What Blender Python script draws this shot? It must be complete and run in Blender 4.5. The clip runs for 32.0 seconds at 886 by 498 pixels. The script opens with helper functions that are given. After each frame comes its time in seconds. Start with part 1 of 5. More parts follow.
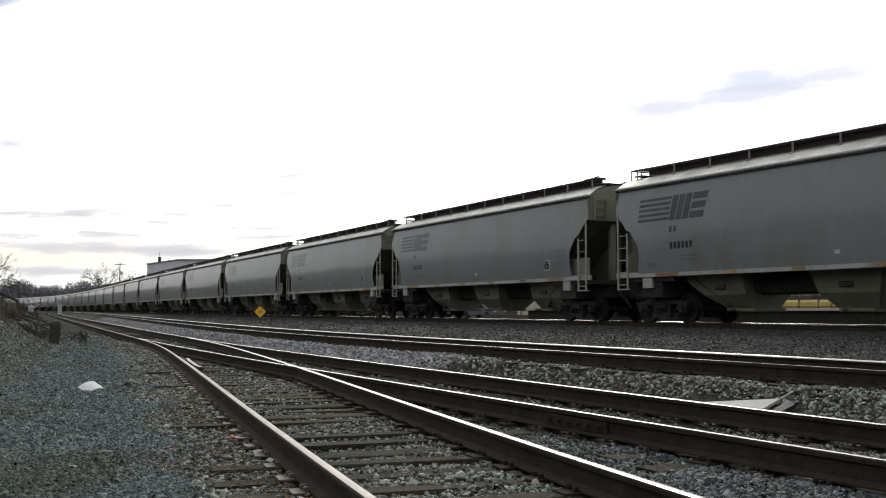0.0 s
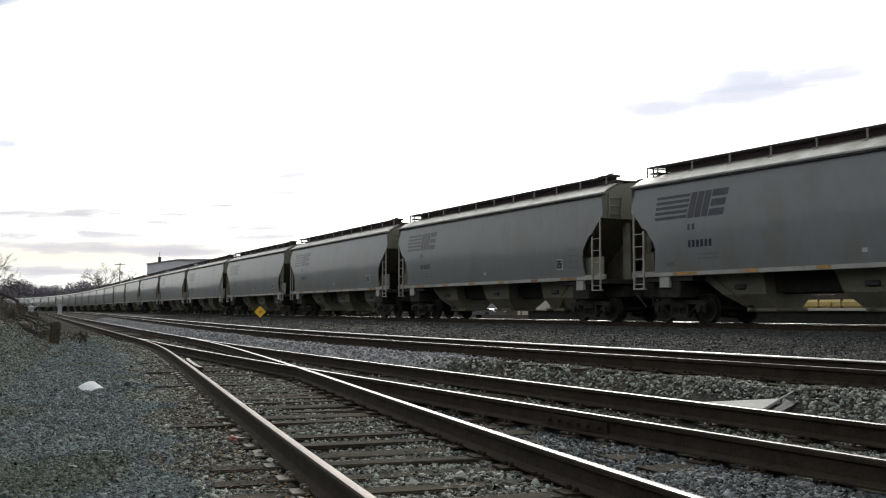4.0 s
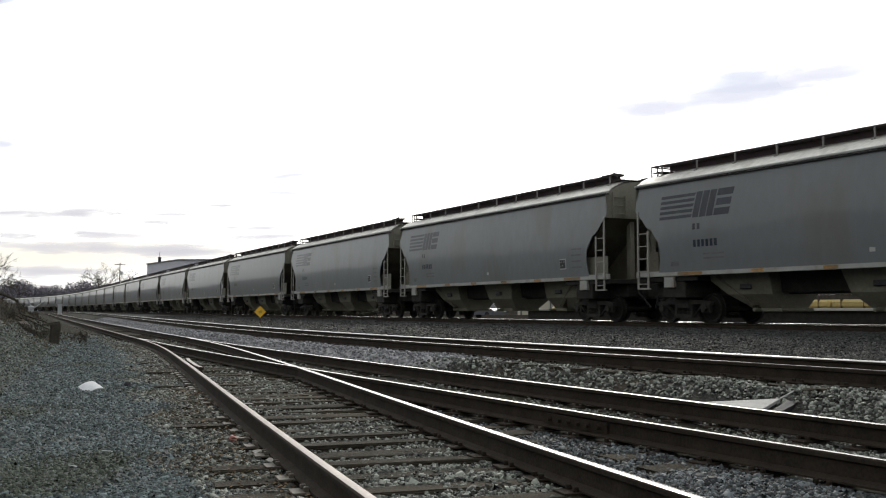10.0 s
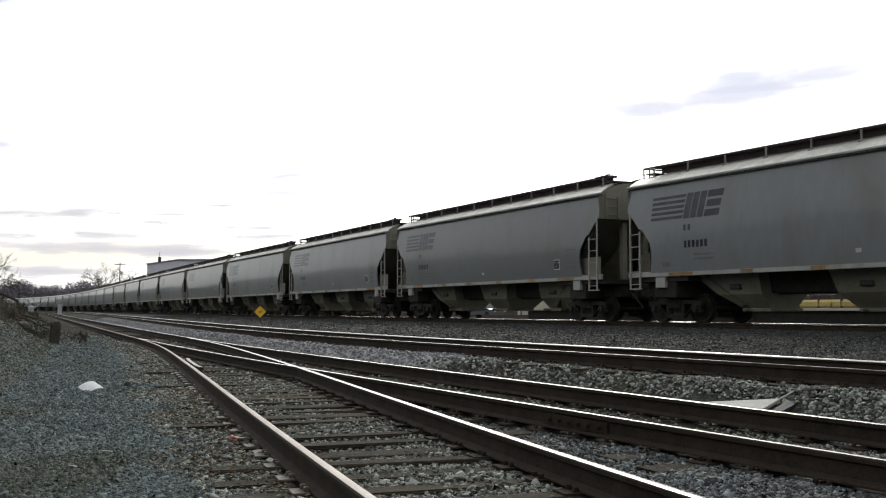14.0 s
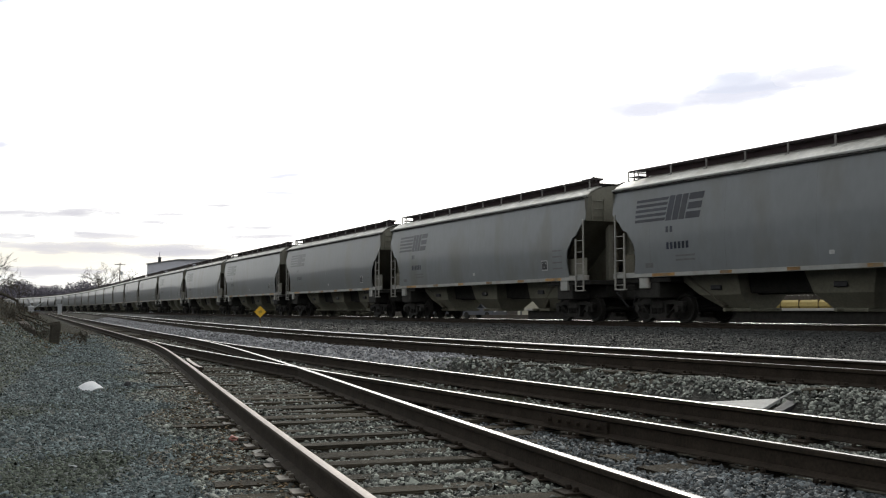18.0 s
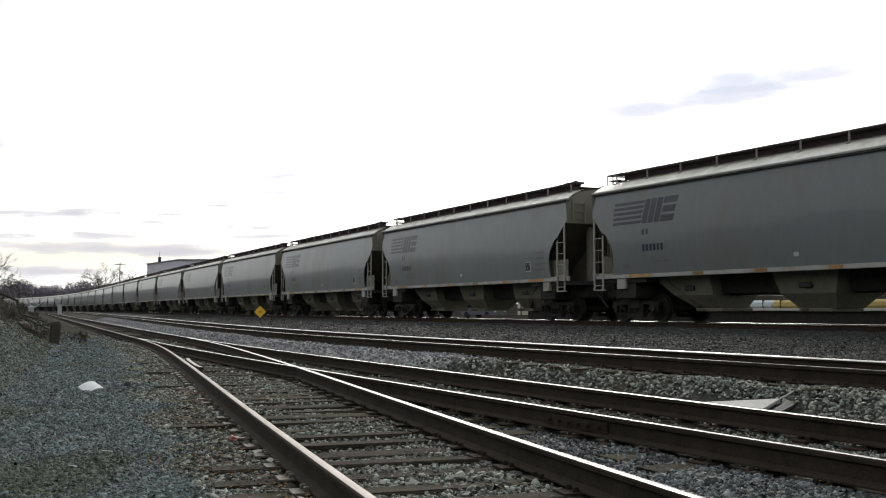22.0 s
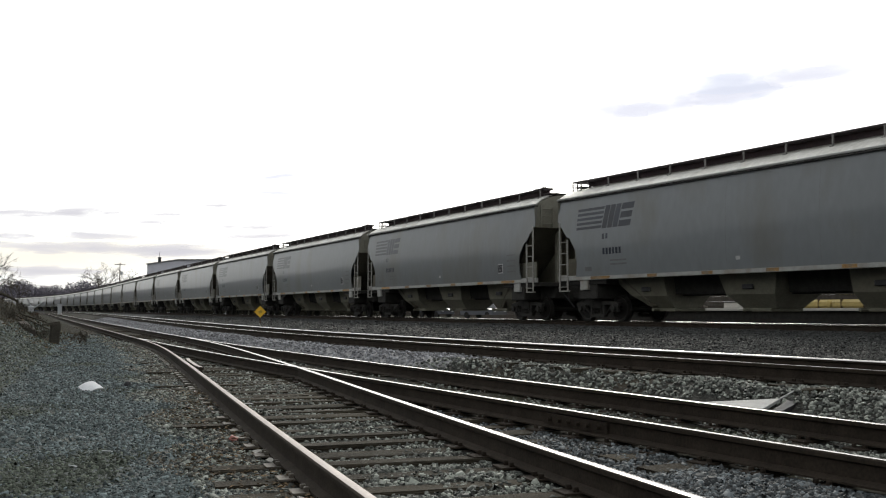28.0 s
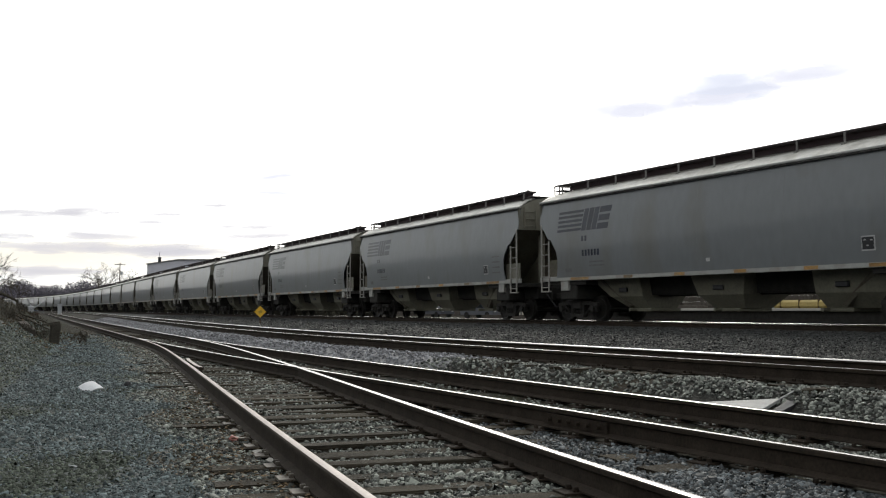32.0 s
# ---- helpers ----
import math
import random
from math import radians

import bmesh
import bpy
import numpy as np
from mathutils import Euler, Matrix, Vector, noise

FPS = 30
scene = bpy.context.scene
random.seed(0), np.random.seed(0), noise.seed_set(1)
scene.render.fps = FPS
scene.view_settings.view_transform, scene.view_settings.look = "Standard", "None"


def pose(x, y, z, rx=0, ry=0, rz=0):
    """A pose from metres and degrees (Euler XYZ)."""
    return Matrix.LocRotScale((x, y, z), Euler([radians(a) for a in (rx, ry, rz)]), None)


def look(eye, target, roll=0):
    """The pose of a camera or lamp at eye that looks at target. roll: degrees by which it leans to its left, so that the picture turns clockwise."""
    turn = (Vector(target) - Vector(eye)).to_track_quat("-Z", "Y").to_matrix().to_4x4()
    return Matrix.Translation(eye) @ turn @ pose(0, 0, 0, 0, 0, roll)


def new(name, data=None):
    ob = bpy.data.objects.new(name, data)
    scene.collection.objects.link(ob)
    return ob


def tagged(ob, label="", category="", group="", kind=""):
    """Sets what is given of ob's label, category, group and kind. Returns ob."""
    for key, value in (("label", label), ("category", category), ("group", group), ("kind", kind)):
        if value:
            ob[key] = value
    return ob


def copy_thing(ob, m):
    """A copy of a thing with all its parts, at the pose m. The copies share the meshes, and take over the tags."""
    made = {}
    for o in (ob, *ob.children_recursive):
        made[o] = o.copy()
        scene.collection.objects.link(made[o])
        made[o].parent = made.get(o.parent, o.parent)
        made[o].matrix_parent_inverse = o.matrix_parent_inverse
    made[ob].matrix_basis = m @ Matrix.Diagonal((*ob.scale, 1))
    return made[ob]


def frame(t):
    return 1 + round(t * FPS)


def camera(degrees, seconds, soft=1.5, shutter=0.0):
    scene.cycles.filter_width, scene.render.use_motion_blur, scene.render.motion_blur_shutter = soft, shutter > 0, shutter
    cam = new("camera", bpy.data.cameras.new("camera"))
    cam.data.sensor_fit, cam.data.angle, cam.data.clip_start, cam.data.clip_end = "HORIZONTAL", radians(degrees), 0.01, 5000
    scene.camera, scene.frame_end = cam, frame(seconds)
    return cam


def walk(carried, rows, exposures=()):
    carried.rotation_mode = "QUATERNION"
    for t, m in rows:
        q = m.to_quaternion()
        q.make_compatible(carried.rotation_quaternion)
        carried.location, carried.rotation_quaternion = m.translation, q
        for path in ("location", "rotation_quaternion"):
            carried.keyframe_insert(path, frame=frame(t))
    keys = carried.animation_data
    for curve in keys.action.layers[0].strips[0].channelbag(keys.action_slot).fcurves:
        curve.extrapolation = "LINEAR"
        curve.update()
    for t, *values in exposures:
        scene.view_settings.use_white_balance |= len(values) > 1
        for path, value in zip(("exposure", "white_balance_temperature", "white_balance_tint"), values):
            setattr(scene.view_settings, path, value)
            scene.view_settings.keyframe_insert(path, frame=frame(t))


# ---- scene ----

# ---------------------------------------------------------------- camera
cam = camera(47.07, 32.0, soft=1.12, shutter=0.1)
EYE = pose(0, 0, 1.0, 93.415, 0, -27.0)
walk(cam, [(0.0, EYE), (32.0, EYE)], exposures=[(0.0, 0.1, 6500, 7), (32.0, 0.1, 6500, 7)])

# ---------------------------------------------------------------- world and sun
SUN_AZ, SUN_EL = 30.0, 28.0          # degrees from +y towards +x, above the horizon
world = bpy.data.worlds.new("world")
scene.world = world
world.use_nodes = True
wn, wl = world.node_tree.nodes, world.node_tree.links
wn.clear()
w_out = wn.new("ShaderNodeOutputWorld")
w_bg = wn.new("ShaderNodeBackground")
w_sky = wn.new("ShaderNodeTexSky")
w_sky.sky_type = "NISHITA"
w_sky.sun_disc = False
w_sky.sun_elevation = radians(SUN_EL)
w_sky.sun_rotation = radians(SUN_AZ)
w_sky.air_density, w_sky.dust_density, w_sky.ozone_density = 1.0, 3.5, 1.0
w_grey = wn.new("ShaderNodeHueSaturation")   # a thin overcast takes most of the blue out
w_grey.inputs["Saturation"].default_value = 0.22
wl.new(w_sky.outputs[0], w_grey.inputs["Color"])
w_veil = wn.new("ShaderNodeMix")             # an even cloud veil over the whole dome
w_veil.data_type = "RGBA"
w_veil.inputs[0].default_value = 0.5
w_veil.inputs[7].default_value = (11.1, 11.2, 11.4, 1)
wl.new(w_grey.outputs[0], w_veil.inputs[6])
wl.new(w_veil.outputs[2], w_bg.inputs["Color"])
w_bg.inputs["Strength"].default_value = 0.10
wl.new(w_bg.outputs[0], w_out.inputs[0])

sun_data = bpy.data.lights.new("sun", "SUN")
sun_data.energy, sun_data.angle, sun_data.color = 1.0, radians(12), (1.0, 0.94, 0.85)
sun = new("sun", sun_data)
_az, _el = radians(SUN_AZ), radians(SUN_EL)
sun.matrix_world = look((60, 60, 60), (60 - math.sin(_az) * math.cos(_el), 60 - math.cos(_az) * math.cos(_el), 60 - math.sin(_el)))


# ---------------------------------------------------------------- materials
def mat(name, col, rough=0.7, metal=0.0, var=0.3, scale=3.0, fine=40.0, bump=0.3, depth=0.01, rand=0.0,
        stain=None, stain_scale=1.0, stain_amount=0.5, stretch=(1, 1, 1), island=0.0, coat=0.0, spec=0.5):
    m = bpy.data.materials.new(name)
    m.use_nodes = True
    n, l = m.node_tree.nodes, m.node_tree.links
    b = n["Principled BSDF"]
    tc = n.new("ShaderNodeTexCoord")
    info = n.new("ShaderNodeObjectInfo")
    shift = n.new("ShaderNodeVectorMath")
    shift.operation = "MULTIPLY_ADD"
    l.new(tc.outputs["Object"], shift.inputs[0])
    shift.inputs[1].default_value = stretch
    move = n.new("ShaderNodeMath")
    move.operation = "MULTIPLY"
    move.inputs[1].default_value = 37.0
    l.new(info.outputs["Random"], move.inputs[0])
    l.new(move.outputs[0], shift.inputs[2])
    big, small = n.new("ShaderNodeTexNoise"), n.new("ShaderNodeTexNoise")
    for node, s, d in ((big, scale, 4), (small, fine, 3)):
        node.inputs["Scale"].default_value, node.inputs["Detail"].default_value = s, d
        l.new(shift.outputs[0], node.inputs["Vector"])
    total = n.new("ShaderNodeMath")
    total.operation = "ADD"
    l.new(big.outputs[0], total.inputs[0])
    l.new(small.outputs[0], total.inputs[1])
    value = n.new("ShaderNodeMapRange")
    value.inputs["From Min"].default_value, value.inputs["From Max"].default_value = 0.6, 1.4
    value.inputs["To Min"].default_value, value.inputs["To Max"].default_value = 1 - var, 1 + var
    l.new(total.outputs[0], value.inputs["Value"])
    last = value.outputs[0]
    for amount, source in ((rand, info.outputs["Random"]), (island, None)):
        if amount:
            if source is None:
                geo = n.new("ShaderNodeNewGeometry")
                few = n.new("ShaderNodeMath")
                few.operation = "POWER"
                few.inputs[1].default_value = 2.2
                l.new(geo.outputs["Random Per Island"], few.inputs[0])
                source = few.outputs[0]
            r = n.new("ShaderNodeMapRange")
            r.inputs["To Min"].default_value, r.inputs["To Max"].default_value = 1 - amount, 1 + amount * (1 if source == info.outputs["Random"] else 2.2)
            l.new(source, r.inputs["Value"])
            k = n.new("ShaderNodeMath")
            k.operation = "MULTIPLY"
            l.new(last, k.inputs[0])
            l.new(r.outputs[0], k.inputs[1])
            last = k.outputs[0]
    colour = n.new("ShaderNodeVectorMath")
    colour.operation = "SCALE"
    colour.inputs[0].default_value = col
    l.new(last, colour.inputs["Scale"])
    out = colour.outputs[0]
    if stain:
        sn = n.new("ShaderNodeTexNoise")
        sn.inputs["Scale"].default_value, sn.inputs["Detail"].default_value = stain_scale, 6
        l.new(shift.outputs[0], sn.inputs["Vector"])
        sr = n.new("ShaderNodeMapRange")
        sr.inputs["From Min"].default_value, sr.inputs["From Max"].default_value = 0.5, 0.68
        sr.inputs["To Max"].default_value = stain_amount
        l.new(sn.outputs[0], sr.inputs["Value"])
        mix = n.new("ShaderNodeMix")
        mix.data_type = "RGBA"
        l.new(sr.outputs[0], mix.inputs[0])
        l.new(out, mix.inputs[6])
        mix.inputs[7].default_value = (*stain, 1)
        out = mix.outputs[2]
    l.new(out, b.inputs["Base Color"])
    b.inputs["Roughness"].default_value, b.inputs["Metallic"].default_value = rough, metal
    b.inputs["Coat Weight"].default_value, b.inputs["Specular IOR Level"].default_value = coat, spec
    if bump:
        bp = n.new("ShaderNodeBump")
        bp.inputs["Strength"].default_value, bp.inputs["Distance"].default_value = bump, depth
        l.new(total.outputs[0], bp.inputs["Height"])
        l.new(bp.outputs[0], b.inputs["Normal"])
    return m


M = {}
M["ballast"] = mat("ballast", (0.040, 0.040, 0.036), 0.95, var=0.55, scale=9, fine=38, bump=0.9, depth=0.03, stain=(0.06, 0.045, 0.03), stain_scale=0.5, stain_amount=0.5, spec=0.08)
M["stone"] = mat("stone", (0.126, 0.135, 0.118), 0.7, var=0.3, scale=14, fine=90, bump=0.3, depth=0.004, island=0.75, spec=0.4)
# ground by the main line, the train's shade put into its colour
M["shaded_ground"] = mat("shaded_ground", (0.015, 0.016, 0.0145), 0.72, var=0.5, scale=9, fine=38, bump=0.9, depth=0.03, spec=0.4)
# heap between the sidings, light from the sky put into its colour
M["pale_ground"] = mat("pale_ground", (0.17, 0.172, 0.18), 0.72, var=0.4, scale=9, fine=40, bump=0.9, depth=0.02, spec=0.4)
M["grit"] = mat("grit", (0.074, 0.086, 0.085), 0.72, var=0.4, scale=11, fine=70, bump=0.9, depth=0.02, stain=(0.052, 0.056, 0.038), stain_scale=0.9, stain_amount=0.45, spec=0.15)
M["earth"] = mat("earth", (0.034, 0.032, 0.025), 0.95, var=0.5, scale=1.6, fine=14, bump=0.8, depth=0.05, stain=(0.036, 0.042, 0.022), stain_scale=0.6, stain_amount=0.7, spec=0.05)
M["tie_wood"] = mat("tie_wood", (0.040, 0.034, 0.024), 0.9, var=0.65, scale=3, fine=50, bump=0.9, depth=0.015, rand=0.3, stretch=(0.25, 2.0, 2.0), stain=(0.056, 0.052, 0.040), stain_scale=1.2, stain_amount=0.5, spec=0.15)
M["rail_head"] = mat("rail_head", (0.62, 0.60, 0.585), 0.24, 1.0, var=0.12, scale=2, fine=40, bump=0.05, depth=0.002)
M["rusty_head"] = mat("rusty_head", (0.31, 0.275, 0.26), 0.62, 0.55, var=0.25, scale=2, fine=40, bump=0.05, depth=0.002)
M["rail_side"] = mat("rail_side", (0.031, 0.024, 0.018), 0.85, 0.0, var=0.5, scale=5, fine=50, bump=0.4, depth=0.004, spec=0.15)
M["rust_steel"] = mat("rust_steel", (0.09, 0.06, 0.045), 0.7, 0.2, var=0.4, scale=7, fine=60, bump=0.4, depth=0.004, rand=0.25, spec=0.15)
M["pale_plate"] = mat("pale_plate", (0.14, 0.125, 0.105), 0.55, 0.15, var=0.35, scale=9, fine=60, bump=0.4, depth=0.003, rand=0.3, spec=0.15)
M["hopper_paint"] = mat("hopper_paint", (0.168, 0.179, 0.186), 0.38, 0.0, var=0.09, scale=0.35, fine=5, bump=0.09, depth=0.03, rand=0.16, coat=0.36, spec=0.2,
                        stretch=(1.0, 1.0, 0.45), stain=(0.128, 0.120, 0.098), stain_scale=0.7, stain_amount=0.5)
M["seam_paint"] = mat("seam_paint", (0.138, 0.145, 0.145), 0.4, 0.0, var=0.4, scale=2, fine=20, bump=0.0, stretch=(1, 1, 0.5))
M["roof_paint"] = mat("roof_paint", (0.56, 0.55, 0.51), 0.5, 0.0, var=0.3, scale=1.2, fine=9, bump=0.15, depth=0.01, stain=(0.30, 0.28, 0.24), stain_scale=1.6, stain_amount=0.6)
M["bracket_steel"] = mat("bracket_steel", (0.2, 0.19, 0.18), 0.6, 0.0, var=0.3, scale=4, fine=30, bump=0.1, depth=0.003)
M["sill_paint"] = mat("sill_paint", (0.31, 0.31, 0.29), 0.4, 0.0, var=0.2, scale=2.5, fine=25, bump=0.1, depth=0.004, stain=(0.18, 0.14, 0.10), stain_scale=2.0, stain_amount=0.6)
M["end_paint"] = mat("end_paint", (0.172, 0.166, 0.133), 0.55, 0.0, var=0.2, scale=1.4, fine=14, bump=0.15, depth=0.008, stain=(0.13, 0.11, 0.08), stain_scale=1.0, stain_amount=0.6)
# darker than end_paint: the shade behind the end cut-outs, put into colour
M["slope_shade_paint"] = mat("slope_shade_paint", (0.125, 0.115, 0.088), 0.7, 0.0, var=0.3, scale=1.0, fine=14, bump=0.15, depth=0.008, stain=(0.08, 0.07, 0.052), stain_scale=0.9, stain_amount=0.7, spec=0.15)
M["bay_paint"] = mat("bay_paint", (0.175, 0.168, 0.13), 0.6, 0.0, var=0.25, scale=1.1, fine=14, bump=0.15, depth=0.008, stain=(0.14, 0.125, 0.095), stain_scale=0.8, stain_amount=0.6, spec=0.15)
M["walkway"] = mat("walkway", (0.05, 0.038, 0.04), 0.7, 0.2, var=0.3, scale=4, fine=40, bump=0.2, depth=0.004)
M["trough"] = mat("trough", (0.075, 0.05, 0.055), 0.7, 0.0, var=0.3, scale=2, fine=20, bump=0.2, depth=0.006)
M["truck_steel"] = mat("truck_steel", (0.034, 0.0325, 0.0295), 0.75, 0.1, var=0.4, scale=5, fine=40, bump=0.3, depth=0.006, rand=0.2, spec=0.15)
M["wheel_steel"] = mat("wheel_steel", (0.027, 0.0255, 0.023), 0.6, 0.4, var=0.3, scale=5, fine=40, bump=0.2, depth=0.004, spec=0.15)
M["ladder_paint"] = mat("ladder_paint", (0.27, 0.26, 0.235), 0.5, 0.0, var=0.3, scale=4, fine=30, bump=0.1, depth=0.003)
M["logo_ink"] = mat("logo_ink", (0.018, 0.022, 0.034), 0.34, 0.0, var=0.3, scale=2, fine=20, bump=0.0, rand=0.3, stain=(0.12, 0.125, 0.13), stain_scale=2.5, stain_amount=0.15, coat=0.30, spec=0.2)
# eave rail greyed for its shaded face; black strip for the shadow below
M["shaded_eave"] = mat("shaded_eave", (0.33, 0.33, 0.315), 0.6, 0.0, var=0.2, scale=2, fine=20, bump=0.1, depth=0.004)
M["eave_shadow_black"] = mat("eave_shadow_black", (0.03, 0.029, 0.028), 0.8, 0.0, var=0.3, scale=4, fine=30, bump=0.0)
M["dim_ink"] = mat("dim_ink", (0.11, 0.11, 0.11), 0.5, 0.0, var=0.35, scale=6, fine=40, bump=0.0)
M["orange_tape"] = mat("orange_tape", (0.30, 0.165, 0.045), 0.5, 0.0, var=0.6, scale=4, fine=30, bump=0.0, rand=0.4, stain=(0.16, 0.14, 0.1), stain_scale=3.0, stain_amount=0.8)
M["white_paint"] = mat("white_paint", (0.75, 0.75, 0.74), 0.55, 0.0, var=0.12, scale=4, fine=30, bump=0.05, depth=0.002)
M["worn_white"] = mat("worn_white", (0.42, 0.42, 0.41), 0.6, 0.0, var=0.3, scale=6, fine=40, bump=0.0)
M["black_paint"] = mat("black_paint", (0.015, 0.015, 0.018), 0.5, 0.0, var=0.3, scale=6, fine=40, bump=0.0)
M["sign_yellow"] = mat("sign_yellow", (0.75, 0.43, 0.02), 0.5, 0.0, var=0.15, scale=5, fine=40, bump=0.05, depth=0.002)
M["sign_mark"] = mat("sign_mark", (0.40, 0.25, 0.02), 0.5, 0.0, var=0.4, scale=12, fine=60, bump=0.0)
M["galvanised"] = mat("galvanised", (0.4, 0.41, 0.42), 0.45, 0.8, var=0.2, scale=8, fine=50, bump=0.1, depth=0.002)
M["old_wood"] = mat("old_wood", (0.085, 0.075, 0.065), 0.85, var=0.4, scale=2, fine=40, bump=0.6, depth=0.01, stretch=(3, 3, 0.3), rand=0.2, spec=0.15)
M["cladding"] = mat("cladding", (0.50, 0.50, 0.55), 0.6, 0.1, var=0.08, scale=0.2, fine=3, bump=0.05, depth=0.02)
M["concrete"] = mat("concrete", (0.5, 0.48, 0.44), 0.8, var=0.2, scale=1.2, fine=20, bump=0.3, depth=0.006)
M["bark"] = mat("bark", (0.062, 0.056, 0.046), 0.95, var=0.4, scale=3, fine=30, bump=0.6, depth=0.01, spec=0.15)
M["twig"] = mat("twig", (0.095, 0.085, 0.07), 0.95, var=0.3, scale=3, fine=30, bump=0.0, spec=0.15)
# distance haze is put into this violet-grey leaf colour
M["hazed_leaf"] = mat("hazed_leaf", (0.16, 0.15, 0.175), 0.95, var=0.4, scale=0.08, fine=0.6, bump=0.0, island=0.5, spec=0.15)
# dark colour for the backdrop behind the gaps under the train
M["backdrop_scrub"] = mat("backdrop_scrub", (0.045, 0.043, 0.033), 0.95, var=0.4, scale=0.5, fine=4, bump=0.0, island=0.4, spec=0.1)
M["dry_leaf"] = mat("dry_leaf", (0.125, 0.09, 0.055), 0.9, var=0.4, scale=8, fine=50, bump=0.0, island=0.5, spec=0.15)
M["dry_grass"] = mat("dry_grass", (0.07, 0.066, 0.042), 0.9, var=0.4, scale=8, fine=50, bump=0.0, island=0.5, spec=0.15)
M["yellow_panel"] = mat("yellow_panel", (0.6, 0.51, 0.21), 0.6, 0.0, var=0.12, scale=1, fine=14, bump=0.05, depth=0.004)
M["yellow_cover"] = mat("yellow_cover", (0.44, 0.34, 0.12), 0.7, 0.0, var=0.25, scale=2, fine=20, bump=0.3, depth=0.02, rand=0.15)
M["pale_cover"] = mat("pale_cover", (0.5, 0.56, 0.6), 0.6, 0.0, var=0.2, scale=2, fine=20, bump=0.3, depth=0.02)
M["blue_panel"] = mat("blue_panel", (0.12, 0.16, 0.24), 0.6, 0.0, var=0.15, scale=0.6, fine=6, bump=0.05, depth=0.01)
M["car_body"] = mat("car_body", (0.11, 0.115, 0.13), 0.3, 0.2, var=0.08, scale=2, fine=20, bump=0.0, rand=0.5, coat=0.6)
M["dark_glass"] = mat("dark_glass", (0.02, 0.022, 0.025), 0.08, 0.0, var=0.1, scale=2, fine=20, bump=0.0)
M["rubber"] = mat("rubber", (0.02, 0.02, 0.02), 0.85, 0.0, var=0.3, scale=6, fine=40, bump=0.1, depth=0.002)
M["red_scrap"] = mat("red_scrap", (0.33, 0.12, 0.10), 0.6, 0.0, var=0.3, scale=9, fine=60, bump=0.2, depth=0.003)
M["paper"] = mat("paper", (0.72, 0.73, 0.75), 0.8, 0.0, var=0.12, scale=9, fine=60, bump=0.15, depth=0.003)


# ---------------------------------------------------------------- building helpers
def mesh_of(name, bm):
    me = bpy.data.meshes.new(name)
    bm.to_mesh(me)
    bm.free()
    return me


def part(name, bm, material, parent, label=""):
    """One mesh object under a thing or a part; bm may be a bmesh or a ready mesh."""
    me = bm if isinstance(bm, bpy.types.Mesh) else mesh_of(name, bm)
    if not me.materials:
        me.materials.append(material)
    ob = new(name, me)
    ob.parent = parent
    return tagged(ob, label)


def thing(name, label, category, group="", kind="", at=None):
    ob = new(name)
    if at is not None:
        ob.matrix_world = at
    return tagged(ob, label, category, group, kind)


def solo(name, bm, material, label, category, group="", kind="", at=None):
    me = bm if isinstance(bm, bpy.types.Mesh) else mesh_of(name, bm)
    if not me.materials:
        me.materials.append(material)
    ob = new(name, me)
    if at is not None:
        ob.matrix_world = at
    return tagged(ob, label, category, group, kind)


def raw(name, verts, faces, smooth=False):
    me = bpy.data.meshes.new(name)
    me.from_pydata([tuple(v) for v in verts], [], faces)
    me.update()
    if smooth:
        me.shade_smooth()
    return me


def hexa(bm, bottom, top):
    """A solid from four bottom and four top corners, both anticlockwise from above."""
    v = [bm.verts.new(p) for p in (*bottom, *top)]
    for f in ((3, 2, 1, 0), (4, 5, 6, 7), (0, 1, 5, 4), (1, 2, 6, 5), (2, 3, 7, 6), (3, 0, 4, 7)):
        bm.faces.new([v[i] for i in f])
    return v


def box(x0, x1, y0, y1, z0, z1, bevel=0.0, bm=None):
    own = bm if bm is not None else bmesh.new()
    before = set(own.edges)
    hexa(own, ((x0, y0, z0), (x1, y0, z0), (x1, y1, z0), (x0, y1, z0)), ((x0, y0, z1), (x1, y0, z1), (x1, y1, z1), (x0, y1, z1)))
    if bevel:
        bmesh.ops.bevel(own, geom=[e for e in own.edges if e not in before], offset=bevel, segments=1, affect="EDGES")
    return own


def rod(p, q, r, bm=None, sides=6, r2=None):
    """A round bar from p to q."""
    own = bm if bm is not None else bmesh.new()
    p, q = Vector(p), Vector(q)
    d = (q - p).normalized()
    a = d.orthogonal().normalized()
    b = d.cross(a)
    r2 = r if r2 is None else r2
    ring = [[own.verts.new(c + (a * math.cos(k * math.tau / sides) + b * math.sin(k * math.tau / sides)) * rr) for k in range(sides)] for c, rr in ((p, r), (q, r2))]
    for k in range(sides):
        j = (k + 1) % sides
        own.faces.new((ring[0][k], ring[0][j], ring[1][j], ring[1][k]))
    own.faces.new(ring[0][::-1])
    own.faces.new(ring[1])
    return own


def prism(outline, y0, y1, bm=None):
    """An outline in x and z, thick from y0 to y1."""
    own = bm if bm is not None else bmesh.new()
    a = [own.verts.new((x, y0, z)) for x, z in outline]
    b = [own.verts.new((x, y1, z)) for x, z in outline]
    n = len(outline)
    own.faces.new(a)
    own.faces.new(b[::-1])
    for k in range(n):
        own.faces.new((a[k], b[k], b[(k + 1) % n], a[(k + 1) % n]))
    bmesh.ops.recalc_face_normals(own, faces=own.faces)
    return own


# ---------------------------------------------------------------- the plan: tracks and ground
def softplus(u):
    return np.logaddexp(0, u)


